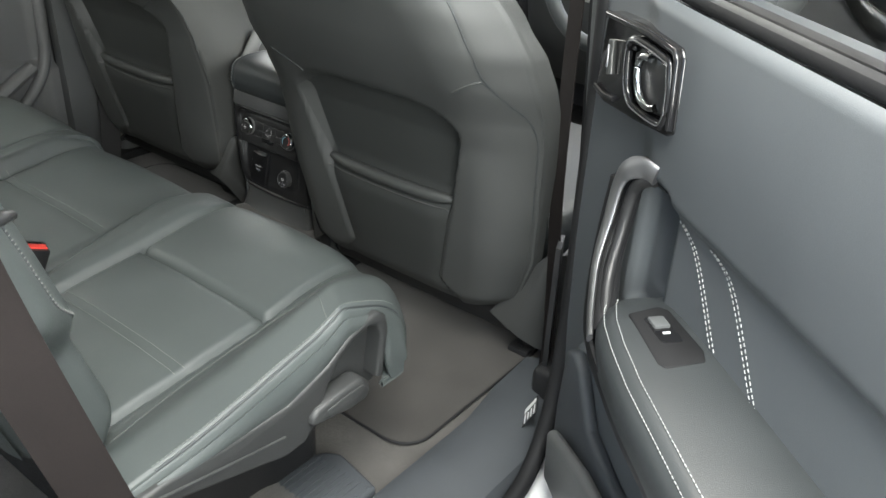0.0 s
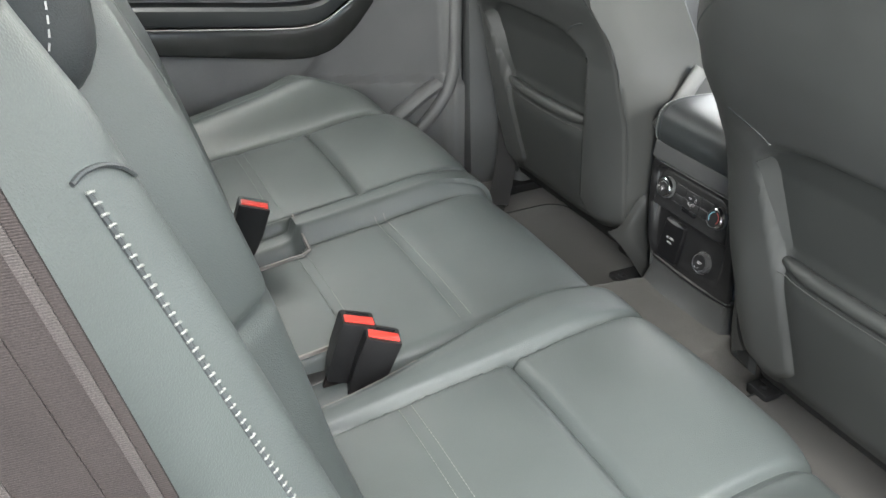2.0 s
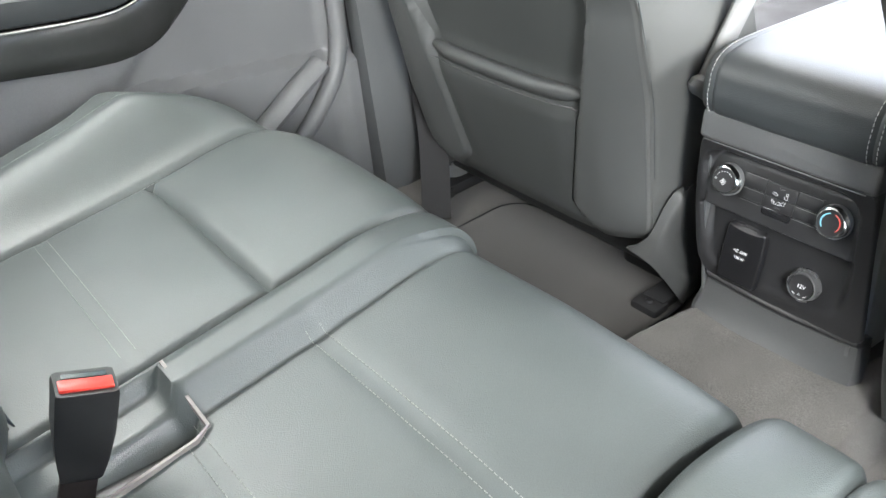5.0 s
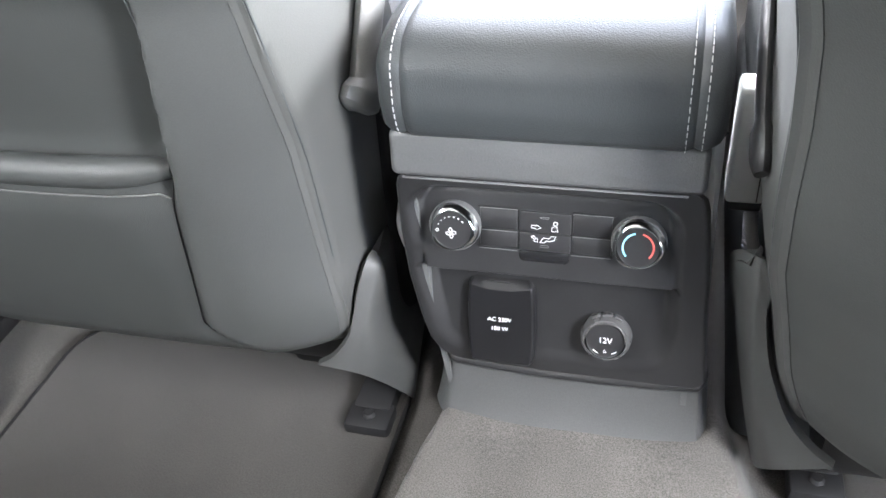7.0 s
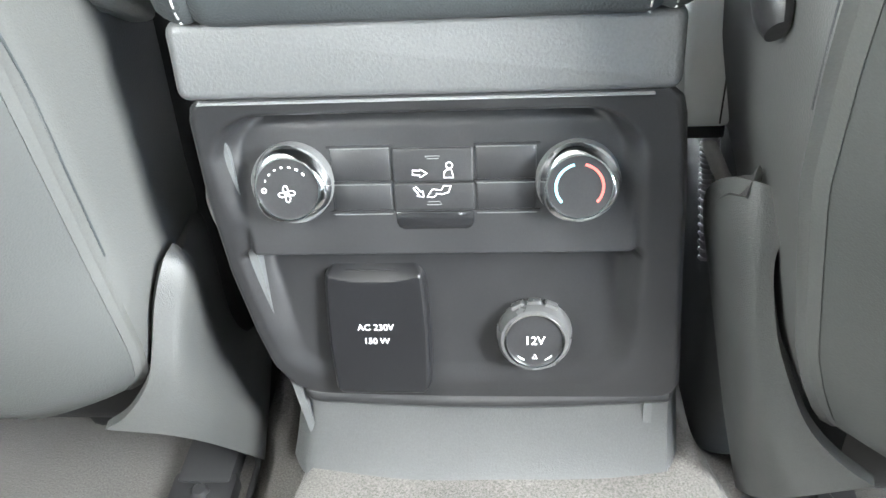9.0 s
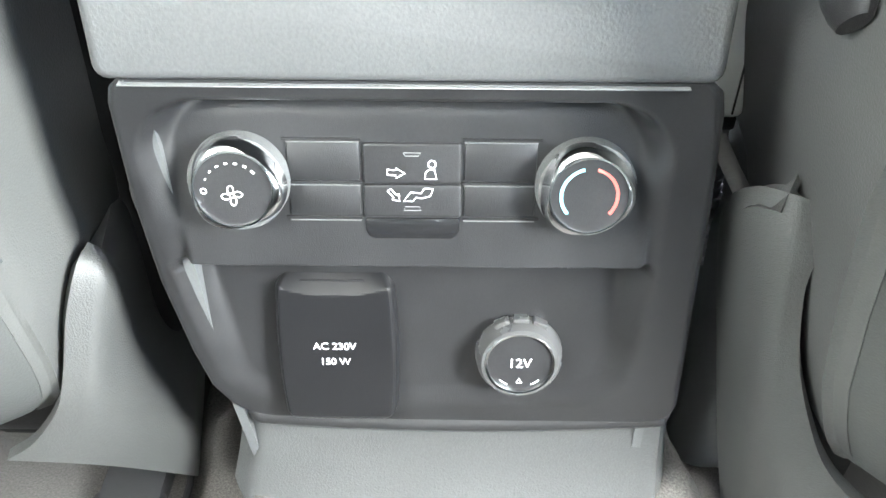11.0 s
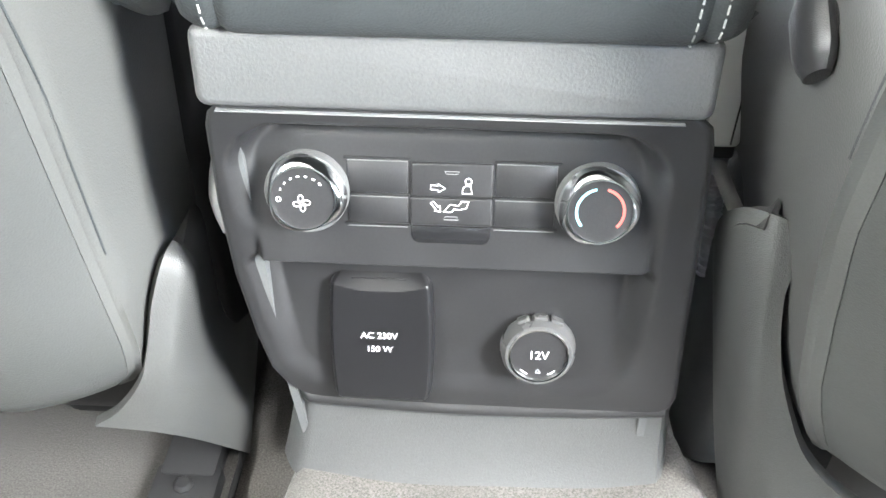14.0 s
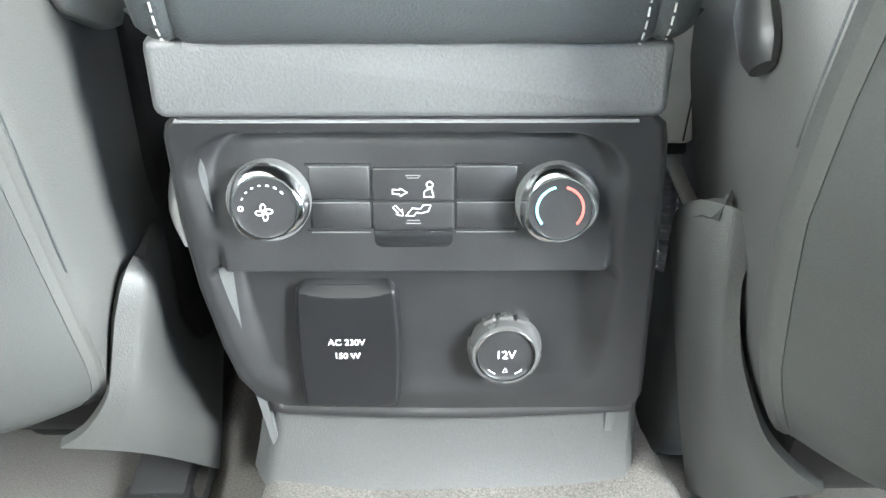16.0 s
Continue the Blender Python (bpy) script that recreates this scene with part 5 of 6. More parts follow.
# knobs
for sx, nm in ((-1, "fan_knob"), (1, "temperature_knob")):
    m = on_face(-0.0585 if sx < 0 else 0.0598, 0.0005, 0.2285 if sx < 0 else 0.2272, 16)
    knob = part(nm, lathe([(0.0175, -0.016), (0.0172, -0.0075), (0.0165, -0.0055), (0.0, -0.005)], 48, m), PLASTIC_MID, con, "grey rotary knob with chrome ring")
    part("chrome_ring", scalloped(0.0166, -0.0062, 0.0134, 0.0, m), CHROME, knob)
    part("inner_ring", lathe([(0.0135, -0.003), (0.0135, 0.0002), (0.0129, 0.0002), (0.0129, -0.003)], 48, m), CHROME, knob)
    face = part("knob_face", lathe([(0.0129, -0.004), (0.0129, -0.0006), (0.0, -0.0003)], 48, m), BLACK, knob)
    mm = m @ Matrix.Translation((0, 0, -0.0002))
    if sx < 0:
        petals = []
        for k in range(4):
            a = radians(90 * k + 78)
            ca, sa = math.cos(a), math.sin(a)
            loop = [(0.0019 + 0.0014 * math.cos(t) - 0.0003 * math.sin(t), 0.0008 + 0.00095 * math.sin(t) + 0.0003 * math.cos(t)) for t in (2 * math.pi * i / 20 for i in range(21))]
            petals.append([(ca * x - sa * y - 0.0005, sa * x + ca * y - 0.002) for x, y in loop])
        stroke(petals, mm, 0.00036, WHITE_PRINT, face)
        stroke([arc(-0.0098, -0.0005, 0.0009, 0, 360, 12)], mm, 0.0004, WHITE_PRINT, face)
        for k in range(7):
            a = 155 - 18.5 * k
            c = (0.0098 * math.cos(radians(a)), 0.0098 * math.sin(radians(a)) - 0.0005)
            w = 0.00022 + 0.00002 * k
            d = (-math.sin(radians(a)) * w, math.cos(radians(a)) * w)
            stroke([[(c[0] - d[0] * 2, c[1] - d[1] * 2), (c[0] + d[0] * 2, c[1] + d[1] * 2)]], mm, 0.00045 + 0.00005 * k, WHITE_PRINT, face, "scale_mark")
    else:
        stroke([arc(0, 0, 0.0094, 103, 222, 30)], mm, 0.0011, BLUE_PRINT, face, "cold_arc")
        stroke([arc(0, 0, 0.0094, 77, -42, 30)], mm, 0.0011, RED_PRINT, face, "warm_arc")

# mode button in two tiles, lamp window below, blank tiles at both sides
fb = on_face(0.0005, 0.0092, 0.2215)
btn = part("mode_button", slab(rounded(0.0335, 0.0148, 0.0012, 3, 0, 0.0105), 0.008, fb, 0.0009, 3), BLACK, con)
btn2 = part("mode_button", slab(rounded(0.0335, 0.0122, 0.0010, 3, 0, -0.0033), 0.008, fb @ Matrix.Translation((0, 0, -0.0002)), 0.0007, 3), BLACK, con)
part("lamp_window", slab([(-0.0165, -0.0098), (0.0165, -0.0098), (0.0165, -0.0145), (0.0155, -0.0168), (0.0135, -0.0178), (-0.0135, -0.0178), (-0.0155, -0.0168), (-0.0165, -0.0145)], 0.006, fb @ Matrix.Translation((0, 0, -0.0005)), 0.0008), GLOSS, con, "smoky indicator window")
fi = fb @ Matrix.Translation((0, 0, 0.0))
stroke([[(-0.0085, 0.0085), (-0.0085, 0.0066), (-0.0055, 0.0064), (-0.0055, 0.0054), (-0.0025, 0.0072), (-0.0055, 0.009), (-0.0055, 0.0083), (-0.0085, 0.0085)]], fi, 0.0004, WHITE_PRINT, btn)
stroke([arc(0.0068, 0.0105, 0.0013, 0, 360, 12), [(0.0044, 0.0052), (0.0046, 0.0075), (0.0058, 0.0086), (0.0076, 0.0086), (0.0084, 0.0052), (0.0044, 0.0052)]], fi, 0.0004, WHITE_PRINT, btn)
stroke([[(-0.003, 0.0145), (0.003, 0.0145), (0.0022, 0.0134), (-0.0022, 0.0134), (-0.003, 0.0145)]], fi, 0.0003, PRINT_DIM, btn)
fi2 = fb @ Matrix.Translation((0, 0, -0.0002))
stroke([[(-0.0085, 0.0006), (-0.0074, 0.0014), (-0.0053, -0.001), (-0.0046, -0.0003), (-0.0044, -0.0032), (-0.0070, -0.0026), (-0.0064, -0.0018), (-0.0085, 0.0006)], [(-0.003, -0.0032), (-0.0005, 0.0002), (0.003, -0.0002), (0.0042, 0.0016), (0.0072, 0.0016), (0.0062, -0.0012), (0.0035, -0.002), (0.0012, -0.0018), (0.0002, -0.0032), (-0.003, -0.0032)]], fi2, 0.0004, WHITE_PRINT, btn2)
stroke([[(-0.003, -0.0066), (0.003, -0.0066), (0.0024, -0.0052), (-0.0024, -0.0052), (-0.003, -0.0066)]], fi2, 0.0003, PRINT_DIM, btn2)
for s in (-1, 1):
    for v0, v1 in ((0.0178, 0.0038), (0.0024, -0.0092)):
        part("blank_tile", slab([(s * 0.0178, v0), (s * 0.0178, v1), (s * 0.0425, v1), (s * 0.0425, v0)], 0.006, on_face(0.0005, 0.0104, 0.2215) @ Matrix.Translation((0, 0, 0.0007)), 0.0008, 2), BLACK, con)
for s in (-1, 1):
    for v in (0.0186, 0.0031, -0.0100):
        part("tile_joint", rbox(min(s * 0.0172, s * 0.044), max(s * 0.0172, s * 0.044), v - 0.0005, v + 0.0005, -0.002, 0.0008, 0.0001, 1, on_face(0.0005, 0.0104, 0.2215)), RUBBER, con)
        # paler thread below each joint, a modelled highlight for the tile's edge glint
        part("tile_glint", tube([on_face(0.0005, 0.0104, 0.2215) @ Vector((s * w, v - 0.0008, 0.0009)) for w in (0.0178, 0.03, 0.0425)], 0.00025, 6), PLASTIC_MID, con)
# mains socket cover with bevelled head and hinge
fa = on_face(-0.0328, 0.0060, 0.1415, 12)


def cover_fn(u, v):
    """Cover's face: rounded sides and foot, and a lens-shaped bevel along its head."""
    a, z = 2 * u - 1, 0.0362 - 0.0708 * v
    half = 0.0232 + 0.0016 * math.sin(math.pi * min(1.0, max(0.0, v))) - 0.003 * max(0.0, (0.10 - v) / 0.10) ** 2 - 0.003 * max(0.0, (v - 0.9) / 0.1) ** 2
    side = 1 - math.sqrt(max(0.0, 1 - max(0.0, (abs(a) - 0.88) / 0.12) ** 2))
    head = 0.105 - 0.055 * a * a
    top = max(0.0, (head - v) / head) if head > 0.001 else 0.0
    foot = max(0.0, (v - 0.93) / 0.07) ** 2
    return fa @ Vector((0.0018 + half * a, z, -0.0055 * top - 0.007 * side - 0.004 * foot + 0.0006 * math.cos(a * 1.4)))


cap = part("socket_cover", sheet(cover_fn, 60, 70, -0.004), COVER_BLACK, con, "black mains socket cover", angle=14)
part("cover_block", rbox(-0.0205, 0.0242, -0.031, 0.030, -0.016, -0.0095, 0.002, 2, fa), COVER_BLACK, cap)
part("hinge", rbox(-0.0115, 0.0135, -0.0003, 0.0004, -0.0006, 0.0006, 0.0002, 1, fa @ Matrix.Translation((0, 0.0338, -0.0030))), RUBBER, cap)
lettering("AC 230V", 0.0046, fa @ Matrix.Translation((0.0010, 0.0052, 0.0007)), cap)
lettering("150 W", 0.0044, fa @ Matrix.Translation((0.0010, -0.0022, 0.0007)), cap)
# 12 V socket cap
fs = on_face(0.0425, 0.0035, 0.1408, 15)
sock = part("socket_cap", lathe([(0.0178, -0.020), (0.0178, -0.008), (0.0172, -0.003), (0.0155, 0.0), (0.0140, 0.0002), (0.0132, -0.0012), (0.0, -0.0010)], 48, fs), BEZEL, con, "grey round socket cap")
part("cap_ring", lathe([(0.0142, -0.001), (0.0140, 0.0006), (0.0133, 0.0004), (0.0131, -0.0014)], 48, fs), CHROME, sock)
part("cap_face", lathe([(0.0131, -0.003), (0.0131, -0.0008), (0.0, -0.0005)], 48, fs), BLACK, sock)
for k in range(3):
    a = radians(90 + 26 * (k - 1))
    part("grip_tab", rbox(-0.0032, 0.0032, -0.0012, 0.0016, -0.008, -0.003, 0.0005, 1, fs @ Matrix.Rotation(a - radians(90), 4, "Z") @ Matrix.Translation((0, 0.0172, 0.0))), BEZEL, sock)
lettering("12V", 0.0060, fs @ Matrix.Translation((0, -0.0002, -0.0003)), sock)
stroke([[(0.0, -0.0072), (-0.0011, -0.0094), (0.0011, -0.0094), (0.0, -0.0072)]], fs @ Matrix.Translation((0, 0, -0.0004)), 0.0004, WHITE_PRINT, sock)
stroke([arc(0, 0, 0.0112, 225, 245, 6)], fs @ Matrix.Translation((0, 0, -0.0004)), 0.0005, WHITE_PRINT, sock)
stroke([arc(0, 0, 0.0112, 295, 315, 6)], fs @ Matrix.Translation((0, 0, -0.0004)), 0.0005, WHITE_PRINT, sock)

# ---- dashboard and steering wheel ----
dash = thing("dashboard", (0, 0.95, 0.3), "dark dashboard with a chrome-ringed control", "dashboard")
part("dash_top", loft([[(-0.71, y, z) for y, z in ((0.72, 0.36), (0.70, 0.44), (0.74, 0.50), (0.9, 0.54), (1.2, 0.55), (1.2, 0.3), (0.85, 0.2))], [(0.71, y, z) for y, z in ((0.72, 0.36), (0.70, 0.44), (0.74, 0.50), (0.9, 0.54), (1.2, 0.55), (1.2, 0.3), (0.85, 0.2))]]), PLASTIC, dash)
part("centre_stack", rbox(-0.13, 0.14, 0.68, 0.8, 0.18, 0.5, 0.02, 3), GLOSS, dash)
part("bright_strip", rbox(-0.12, 0.13, 0.672, 0.684, 0.40, 0.415, 0.003, 2), CHROME, dash)
for s in (-0.09, 0.0, 0.10):
    part("air_vent", rbox(s - 0.035, s + 0.035, 0.675, 0.70, 0.43, 0.48, 0.006, 2), BLACK, dash)
part("round_dial", lathe([(0.03, 0.0), (0.03, 0.012), (0.022, 0.016), (0.02, 0.01), (0.0, 0.01)], 28, Matrix.Translation((0.60, 0.69, 0.45)) @ pose(0, 0, 0, 90, 0, 0)), CHROME, dash)
wheel = thing("steering_wheel", (0.42, 0.5, 0.5), "black leather steering wheel with grey spokes", "steering wheel")
WM = Matrix.Translation((0.50, 0.50, 0.585)) @ pose(0, 0, 0, 65, 0, 0)
part("rim", tube([WM @ Vector((0.18 * math.cos(2 * math.pi * k / 48), 0.18 * math.sin(2 * math.pi * k / 48), 0)) for k in range(49)], 0.015, 12), LEATHER_DARK, wheel)
part("hub", slab(rounded(0.15, 0.12, 0.04, 6), 0.05, WM, 0.01, 3), BLACK, wheel)
for a in (0, 180, 270):
    part("spoke", rbox(0.05, 0.172, -0.014, 0.014, -0.025, -0.008, 0.005, 2, WM @ Matrix.Rotation(radians(a), 4, "Z")), SATIN, wheel)
part("stalk", tube([WM @ Vector((-0.06, 0.02, -0.06)), WM @ Vector((-0.2, 0.03, -0.06))], 0.008, 10), BLACK, wheel)

# ---- right front door, shut, behind the pillar ----
fd = thing("car_door", (0.74, 0.55, 0.2), "grey front door trim beyond the centre pillar", "door", "front doors")
part("door_panel", rbox(0.715, 0.76, 0.1, 1.15, -0.03, 0.57, 0.02, 3), PLASTIC_LIGHT, fd)
part("armrest", rbox(0.66, 0.73, 0.15, 0.7, 0.33, 0.39, 0.018, 3), PLASTIC, fd)
part("outer_shell", rbox(0.77, 0.87, 0.1, 1.18, -0.2, 0.55, 0.03, 3), PAINT, fd)
fd2 = thing("car_door", (-0.74, 0.55, 0.2), "grey passenger front door trim", "door", "front doors")
part("door_panel", rbox(-0.76, -0.715, 0.12, 1.15, -0.03, 0.57, 0.02, 3), PLASTIC_LIGHT, fd2)
part("outer_shell", rbox(-0.87, -0.77, -1.1, 1.18, -0.2, 0.55, 0.03, 3), PAINT, fd2)

# ---- right rear door (open) ----
DO, DD = Vector((0.782, -0.127, 0)), Vector((0.769, -0.639, 0)).normalized()
DN = Vector((DD.y, -DD.x, 0))
DM = Matrix(((DD.x, DN.x, 0, DO.x), (DD.y, DN.y, 0, DO.y), (0, 0, 1, 0), (0, 0, 0, 1)))


def dloc(s, n, z):
    return DM @ Vector((s, n, z))


dr = thing("car_door", tuple(dloc(0.35, -0.05, -0.1)), "open grey rear door with armrest, chrome handle and window switch", "door", "rear doors")


def door_n(s, z):
    """Relief of the open door's trim: full upper pad, sunk insert, flush foot."""
    up = 0.010 * step((z - 0.475) / 0.018) * step((s - 0.12 + 0.3 * max(0, z - 0.48)) / 0.06)
    up += 0.006 * math.sin(math.pi * min(1.0, max(0.0, (z - 0.48) / 0.2))) * step((s - 0.15) / 0.1)
    ins = -0.004 * (1 - step((z - 0.468) / 0.014)) * step((z - 0.36) / 0.01) * step((s - 0.15) / 0.03)
    grip = -0.02 * step((s - 0.135) / 0.012) * (1 - step((s - 0.20) / 0.02)) * step((z - 0.32) / 0.02) * (1 - step((z - 0.485) / 0.015))
    top = -0.03 * step((z - 0.665) / 0.03)
    edge = -0.03 * (1 - step((s + 0.055) / 0.03)) ** 2
    foot = 0.012 * (1 - step((z - 0.20) / 0.012)) * step((s - 0.05) / 0.01)
    return up + ins + grip + top + edge + foot


skin = part("door_panel", sheet(lambda u, v: dloc(-0.06 + 1.0 * u, door_n(-0.06 + 1.0 * u, -0.17 + 0.845 * v), -0.17 + 0.845 * v), 220, 170, 0.03), PLASTIC_DOOR, dr, "blue-grey soft door trim", angle=60)
part("door_shell", rbox(-0.075, 0.95, -0.15, -0.06, -0.22, 0.62, 0.02, 3, DM), PAINT, dr, "white painted outer shell")
part("edge_seal", tube([dloc(-0.062, -0.02, z) for z in (-0.2, 0.1, 0.4, 0.68)], 0.009, 10), RUBBER, dr)
part("edge_flange", rbox(-0.075, -0.05, -0.075, -0.03, -0.2, 0.67, 0.006, 2, DM), PLASTIC_MID, dr)
part("window_pane", rbox(0.0, 0.93, -0.052, -0.048, 0.60, 1.05, 0, 2, DM), GLASS, dr).visible_shadow = False
part("outer_seal", rbox(0.0, 0.95, -0.155, -0.055, 0.61, 0.662, 0.006, 2, DM), RUBBER, dr)
part("window_seal", rbox(0.0, 0.95, -0.046, -0.026, 0.664, 0.679, 0.004, 2, DM), RUBBER, dr)
for a, b in ((0.0, 0.03), (0.91, 0.95)):
    part("window_frame", rbox(a, b, -0.1, -0.065, 0.66, 1.08, 0.008, 2, DM), BLACK, dr)
part("window_frame", rbox(0.0, 0.95, -0.1, -0.065, 1.05, 1.09, 0.008, 2, DM), BLACK, dr)

# handle surround: gloss black plate, chrome frame, finger cup and release, lock slide


def door_slab(outline, depth, n, r=0.002, seg=2):
    """An outline in (s, z), lying with its face n in front of the door's plane."""
    bm = slab(outline, depth, None, r, seg)
    bm.transform(DM @ Matrix(((1, 0, 0, 0), (0, 0, 1, n), (0, 1, 0, 0), (0, 0, 0, 1))))
    return bm


def wider(outline):
    return [(0.008 + 1.06 * a, b) for a, b in outline]


def hloc(a, n, b):
    return dloc(0.008 + 1.06 * a, n, b)


bez = part("handle_plate", door_slab(wider([(-0.006, 0.536), (0.02, 0.533), (0.10, 0.541), (0.172, 0.552), (0.186, 0.56), (0.178, 0.632), (0.17, 0.641), (0.09, 0.643), (0.01, 0.637), (0.0, 0.628)]), 0.02, 0.016, 0.004, 3), GLOSS, dr, "gloss black handle surround")
part("upper_rim", tube([hloc(s, 0.019, z) for s, z in ((0.008, 0.634), (0.06, 0.637), (0.11, 0.639), (0.168, 0.637), (0.174, 0.63), (0.180, 0.585), (0.182, 0.563))], 0.004, 10), GLOSS, bez)
ring_pts = [(0.060, 0.618), (0.075, 0.627), (0.14, 0.626), (0.152, 0.619), (0.160, 0.585), (0.157, 0.568), (0.145, 0.561), (0.095, 0.559), (0.078, 0.564), (0.066, 0.58)]
ring_line = [hloc(p.x + 0.016, 0.021, p.y) for p in smooth_path([(s, z, 0) for s, z in ring_pts + ring_pts[:2]], 5)]
part("cup_frame", tube(ring_line, 0.0048, 10), GLOSS, bez, "gloss black frame")
part("frame_edge", tube([q + DN * 0.0038 for q in ring_line], 0.0011, 8), SATIN, bez, "thin bright frame edge")
part("finger_cup", door_slab(wider([(s + 0.016, z) for s, z in ((0.07, 0.612), (0.085, 0.621), (0.137, 0.62), (0.147, 0.613), (0.152, 0.585), (0.148, 0.572), (0.137, 0.567), (0.095, 0.566), (0.082, 0.571), (0.073, 0.585))]), 0.01, 0.0185, 0.002), BLACK, bez)
part("release_bar", tube([hloc(p.x, 0.024, p.y) for p in smooth_path([(0.132, 0.620, 0), (0.116, 0.617, 0), (0.108, 0.606, 0), (0.112, 0.588, 0), (0.124, 0.575, 0), (0.142, 0.572, 0), (0.158, 0.577, 0)], 5)], 0.0044, 10), CHROME, bez, "bright chrome release")
part("lock_slide", tube([hloc(s, 0.018, z) for s, z in ((0.030, 0.61), (0.032, 0.59), (0.036, 0.572))], 0.0065, 10, 0.8), GLOSS_GREY, bez)
part("lock_tip", tube([hloc(s, 0.0235, z) for s, z in ((0.031, 0.605), (0.034, 0.58))], 0.0016, 8), SATIN, bez)
part("lower_rim", tube([hloc(s, 0.018, z) for s, z in ((-0.003, 0.546), (0.02, 0.543), (0.05, 0.547))], 0.003, 8), GLOSS, bez)

# pull handle: satin grip with a black back, ending in the armrest
grip_line = smooth_path([(0.180, 0.010, 0.502), (0.163, 0.020, 0.506), (0.148, 0.028, 0.498), (0.139, 0.032, 0.478), (0.144, 0.040, 0.436), (0.165, 0.056, 0.398), (0.206, 0.074, 0.368), (0.245, 0.088, 0.350)], 8)
grip = part("pull_handle", tube([dloc(*p) for p in grip_line], lambda t: 0.0135 - 0.006 * t, 16, 0.42, DN), SATIN, dr, "satin silver pull handle")
part("grip_back", tube([dloc(p[0] - 0.012 * min(1, 3 * i / len(grip_line)), p[1] - 0.022, p[2] - 0.006) for i, p in enumerate(grip_line)], 0.0145, 12), BLACK, grip, "matt black handle back")
part("grip_inside", tube([dloc(p[0] + 0.013, p[1] - 0.012, p[2] - 0.010) for p in grip_line[8:-8]], 0.0075, 12), BLACK, grip)
# matt black flank that runs from the handle down under the armrest
flank_low = resample([(0.092, 0.012, 0.47), (0.092, 0.014, 0.42), (0.102, 0.018, 0.37), (0.118, 0.02, 0.315), (0.145, 0.022, 0.268), (0.205, 0.024, 0.235), (0.29, 0.026, 0.222), (0.356, 0.028, 0.216), (0.6, 0.03, 0.205), (0.94, 0.03, 0.2)], 60)
flank_top = resample([(0.128, 0.022, 0.48), (0.128, 0.028, 0.44), (0.142, 0.042, 0.40), (0.172, 0.06, 0.37), (0.21, 0.078, 0.35), (0.25, 0.088, 0.342), (0.30, 0.094, 0.336), (0.38, 0.104, 0.33), (0.6, 0.11, 0.322), (0.94, 0.11, 0.315)], 60)
part("handle_flank", sheet(lambda u, v: dloc(*(flank_low[int(round(u * 59))].lerp(flank_top[int(round(u * 59))], v) + Vector((0, 0.012 * math.sin(math.pi * v), 0)))), 59, 10, 0.004), RUBBER, dr, "matt black flank under handle and armrest")

# armrest: padded top widening to the rear, stitched along its edge
def arm_w(s):
    return lerp([(0.20, 0.05), (0.23, 0.076), (0.26, 0.088), (0.3, 0.097), (0.36, 0.106), (0.5, 0.116), (0.94, 0.12)], s)


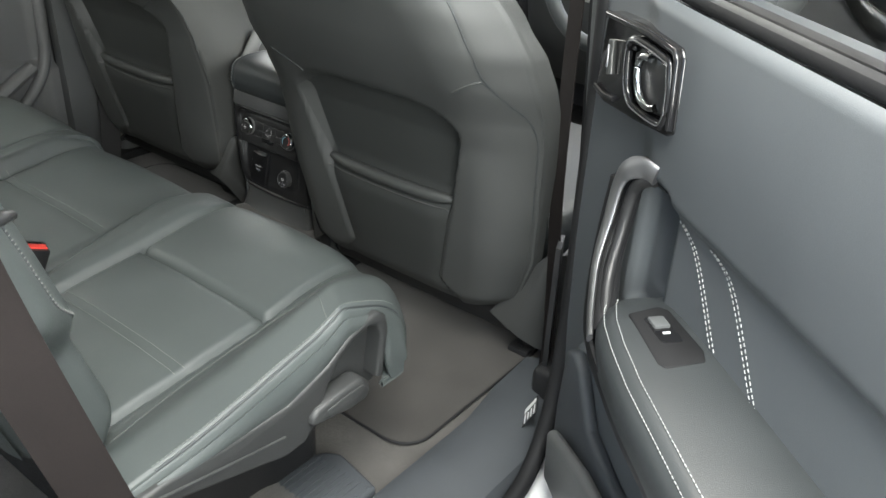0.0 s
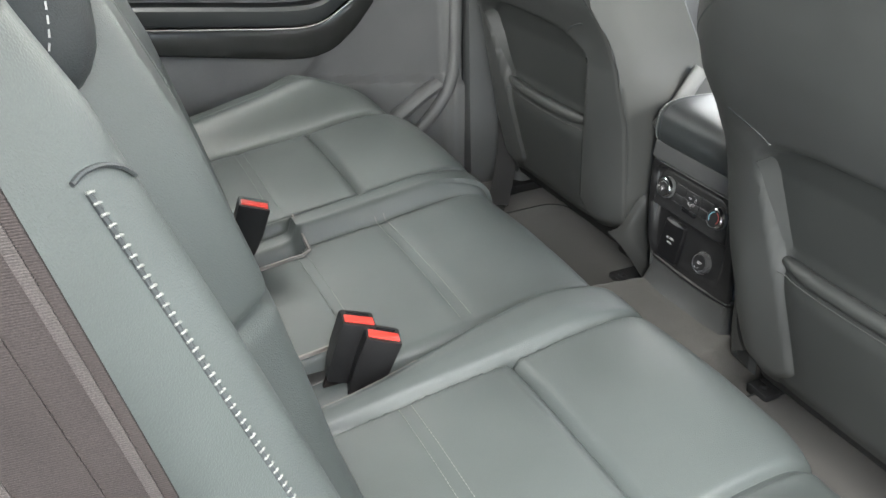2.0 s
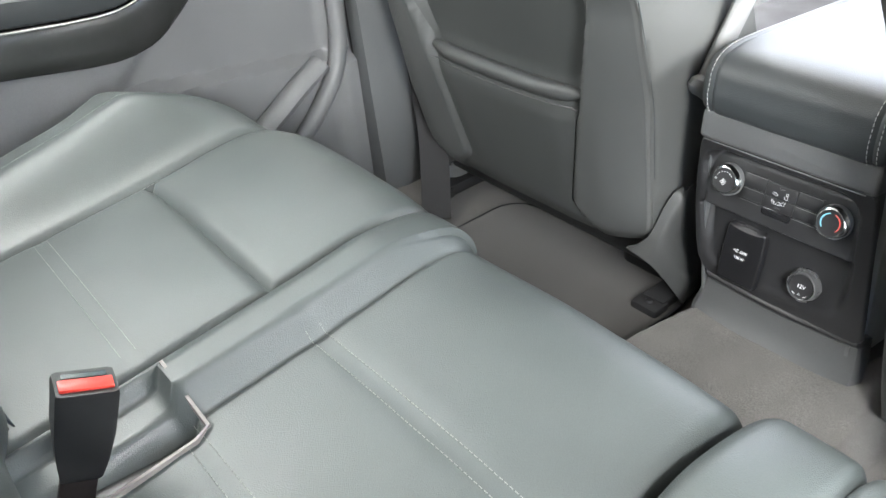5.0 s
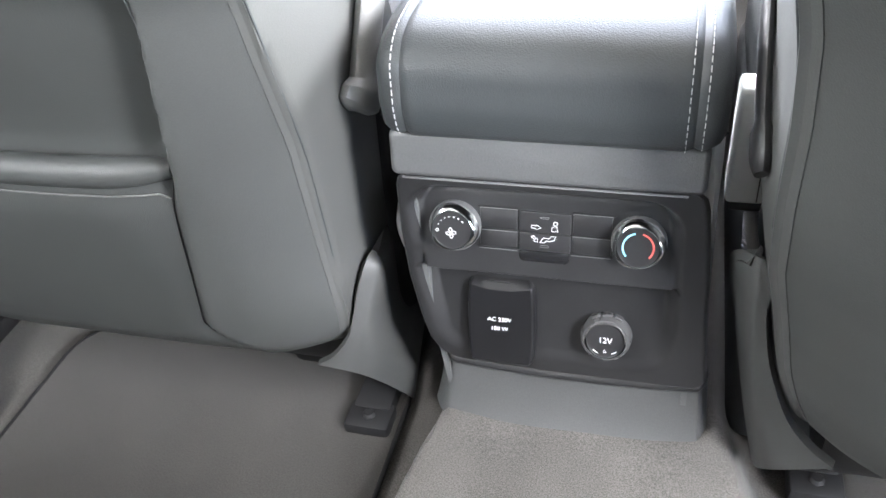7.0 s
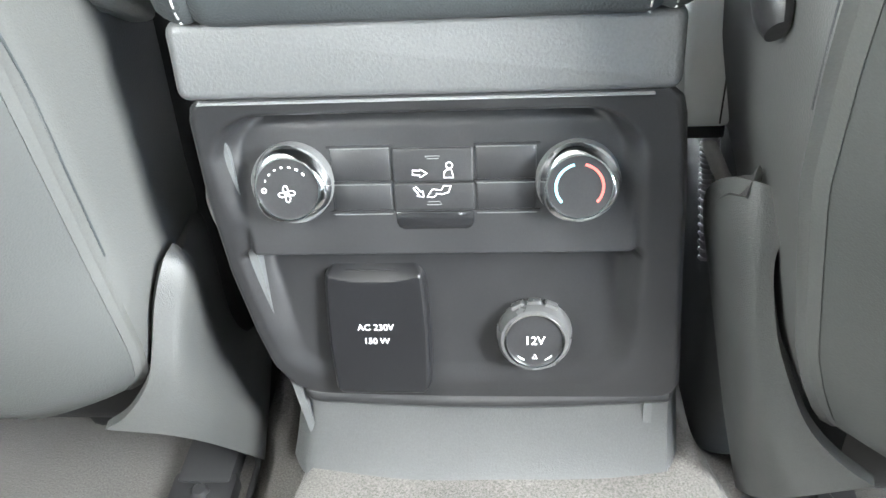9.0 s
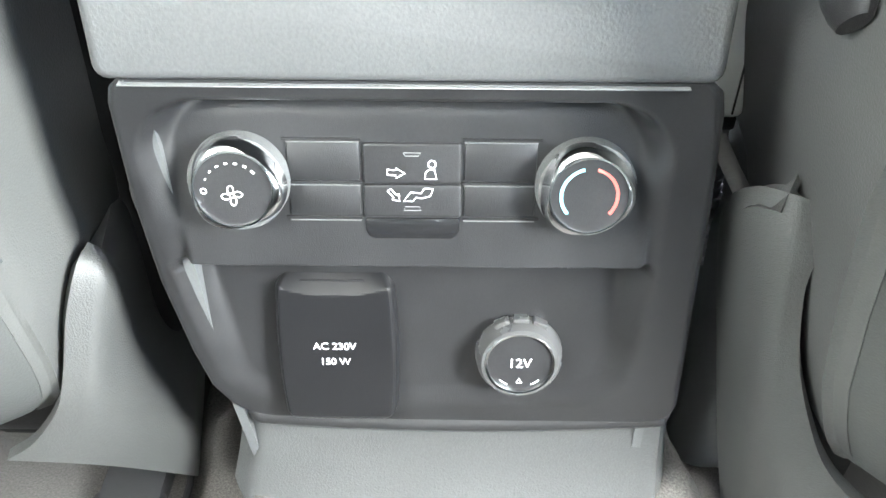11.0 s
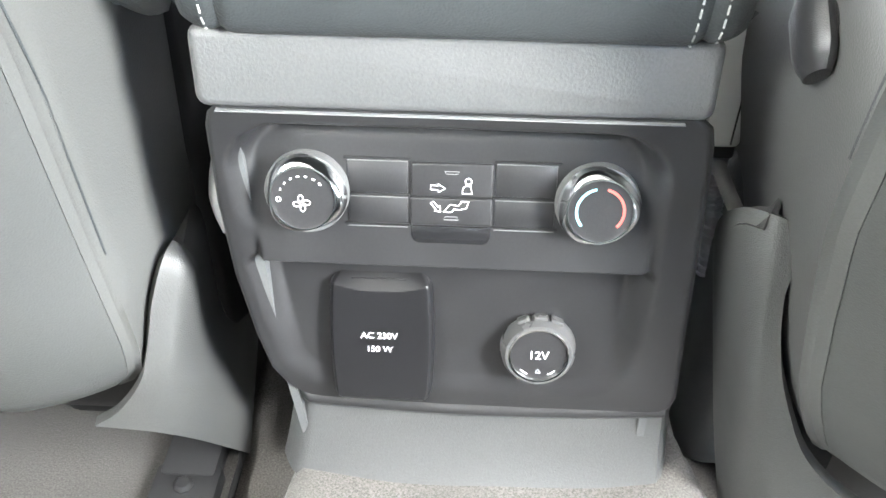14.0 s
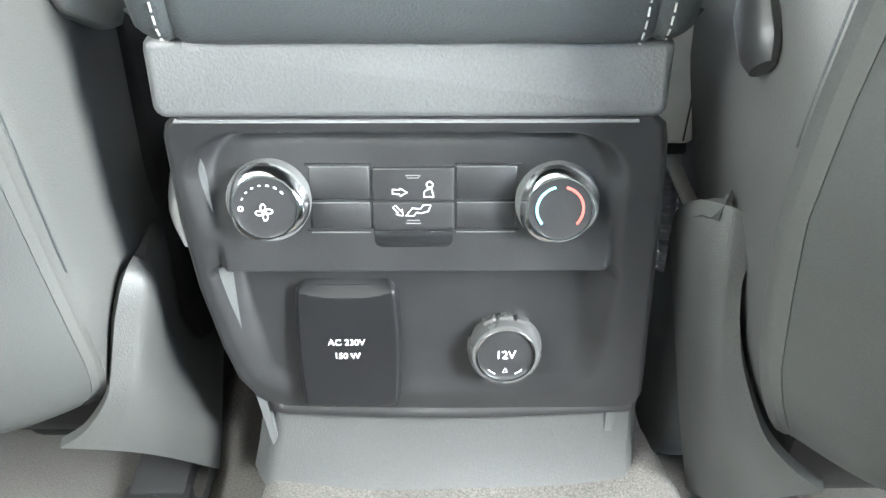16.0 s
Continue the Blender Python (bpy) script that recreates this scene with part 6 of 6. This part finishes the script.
arm_rings = []
for k in range(40):
    s = 0.205 + 0.73 * k / 39
    w = arm_w(s)
    z = 0.381 - 0.02 * max(0, s - 0.35) - 0.012 * (1 - min(1.0, k / 4)) ** 2
    arm_rings.append([dloc(s, -0.016, z), dloc(s, -0.004, z - 0.002), dloc(s, 0.01, z), dloc(s, w - 0.02, z), dloc(s, w - 0.008, z - 0.005), dloc(s, w, z - 0.02), dloc(s, w - 0.002, z - 0.05), dloc(s, w - 0.02, z - 0.085), dloc(s, -0.016, z - 0.1)])
arm = part("armrest", loft(arm_rings), LEATHER_DARK, dr, "padded grey armrest", angle=50)
for off, dz in ((-0.019, 0.0008), (-0.0065, -0.005)):
    part("seam_thread", stitches([[dloc(0.225 + 0.70 * k / 80, arm_w(0.225 + 0.70 * k / 80) + off, 0.381 - 0.02 * max(0, 0.225 + 0.70 * k / 80 - 0.35) + dz + 0.0006) for k in range(81)]], 0.0056, 0.0036, 0.0005), THREAD, arm)
# window switch on the armrest
SW = DM @ Matrix.Translation((0.293, 0.029, 0.3825)) @ pose(0, 0, 0, 0, 0, 0)
plate = part("switch_plate", slab([(-0.048, 0.012), (-0.040, -0.02), (0.042, -0.026), (0.050, -0.022), (0.046, 0.016), (0.03, 0.022), (-0.04, 0.020)], 0.01, SW @ Matrix.Diagonal((1.05, -1.15, 1, 1)), 0.002, 3), RUBBER, dr, "black window switch plate")
part("switch_cup", slab(rounded(0.046, 0.024, 0.004, 3, -0.008, 0.0), 0.004, SW @ Matrix.Translation((0, 0, 0.0008)), 0.001), GLOSS, plate)
part("switch_rocker", rbox(-0.028, -0.009, -0.009, 0.009, -0.004, 0.004, 0.002, 2, SW), PLASTIC, plate, "grey rocker")
part("switch_mark", rbox(-0.002, 0.001, -0.004, 0.004, 0.0006, 0.002, 0.0004, 1, SW), WHITE_PRINT, plate)
# slanted double seams in the insert
for a, b, c in (((0.222, 0.472), (0.262, 0.452), (0.322, 0.384)), ((0.288, 0.474), (0.332, 0.455), (0.40, 0.378))):
    for off in (0.0, 0.008):
        part("seam_thread", stitches([[dloc(p[0] + off, door_n(p[0] + off, p[1]) + 0.0015, p[1]) for p in smooth_path([(*a, 0), (*b, 0), (*c, 0)], 14)]], 0.0058, 0.0036, 0.0006), THREAD, skin)
# map pocket at the door's foot
part("pocket_panel", door_slab([(0.062, 0.20), (0.085, 0.212), (0.11, 0.20), (0.16, 0.14), (0.24, 0.125), (0.9, 0.12), (0.9, -0.12), (0.07, -0.12), (0.055, 0.10)], 0.02, 0.03, 0.008, 3), PLASTIC_BLUE, dr)
part("pocket_lip", door_slab([(0.09, 0.09), (0.2, 0.115), (0.9, 0.13), (0.9, 0.02), (0.1, 0.01)], 0.02, 0.055, 0.01, 3), PLASTIC_MID, dr)
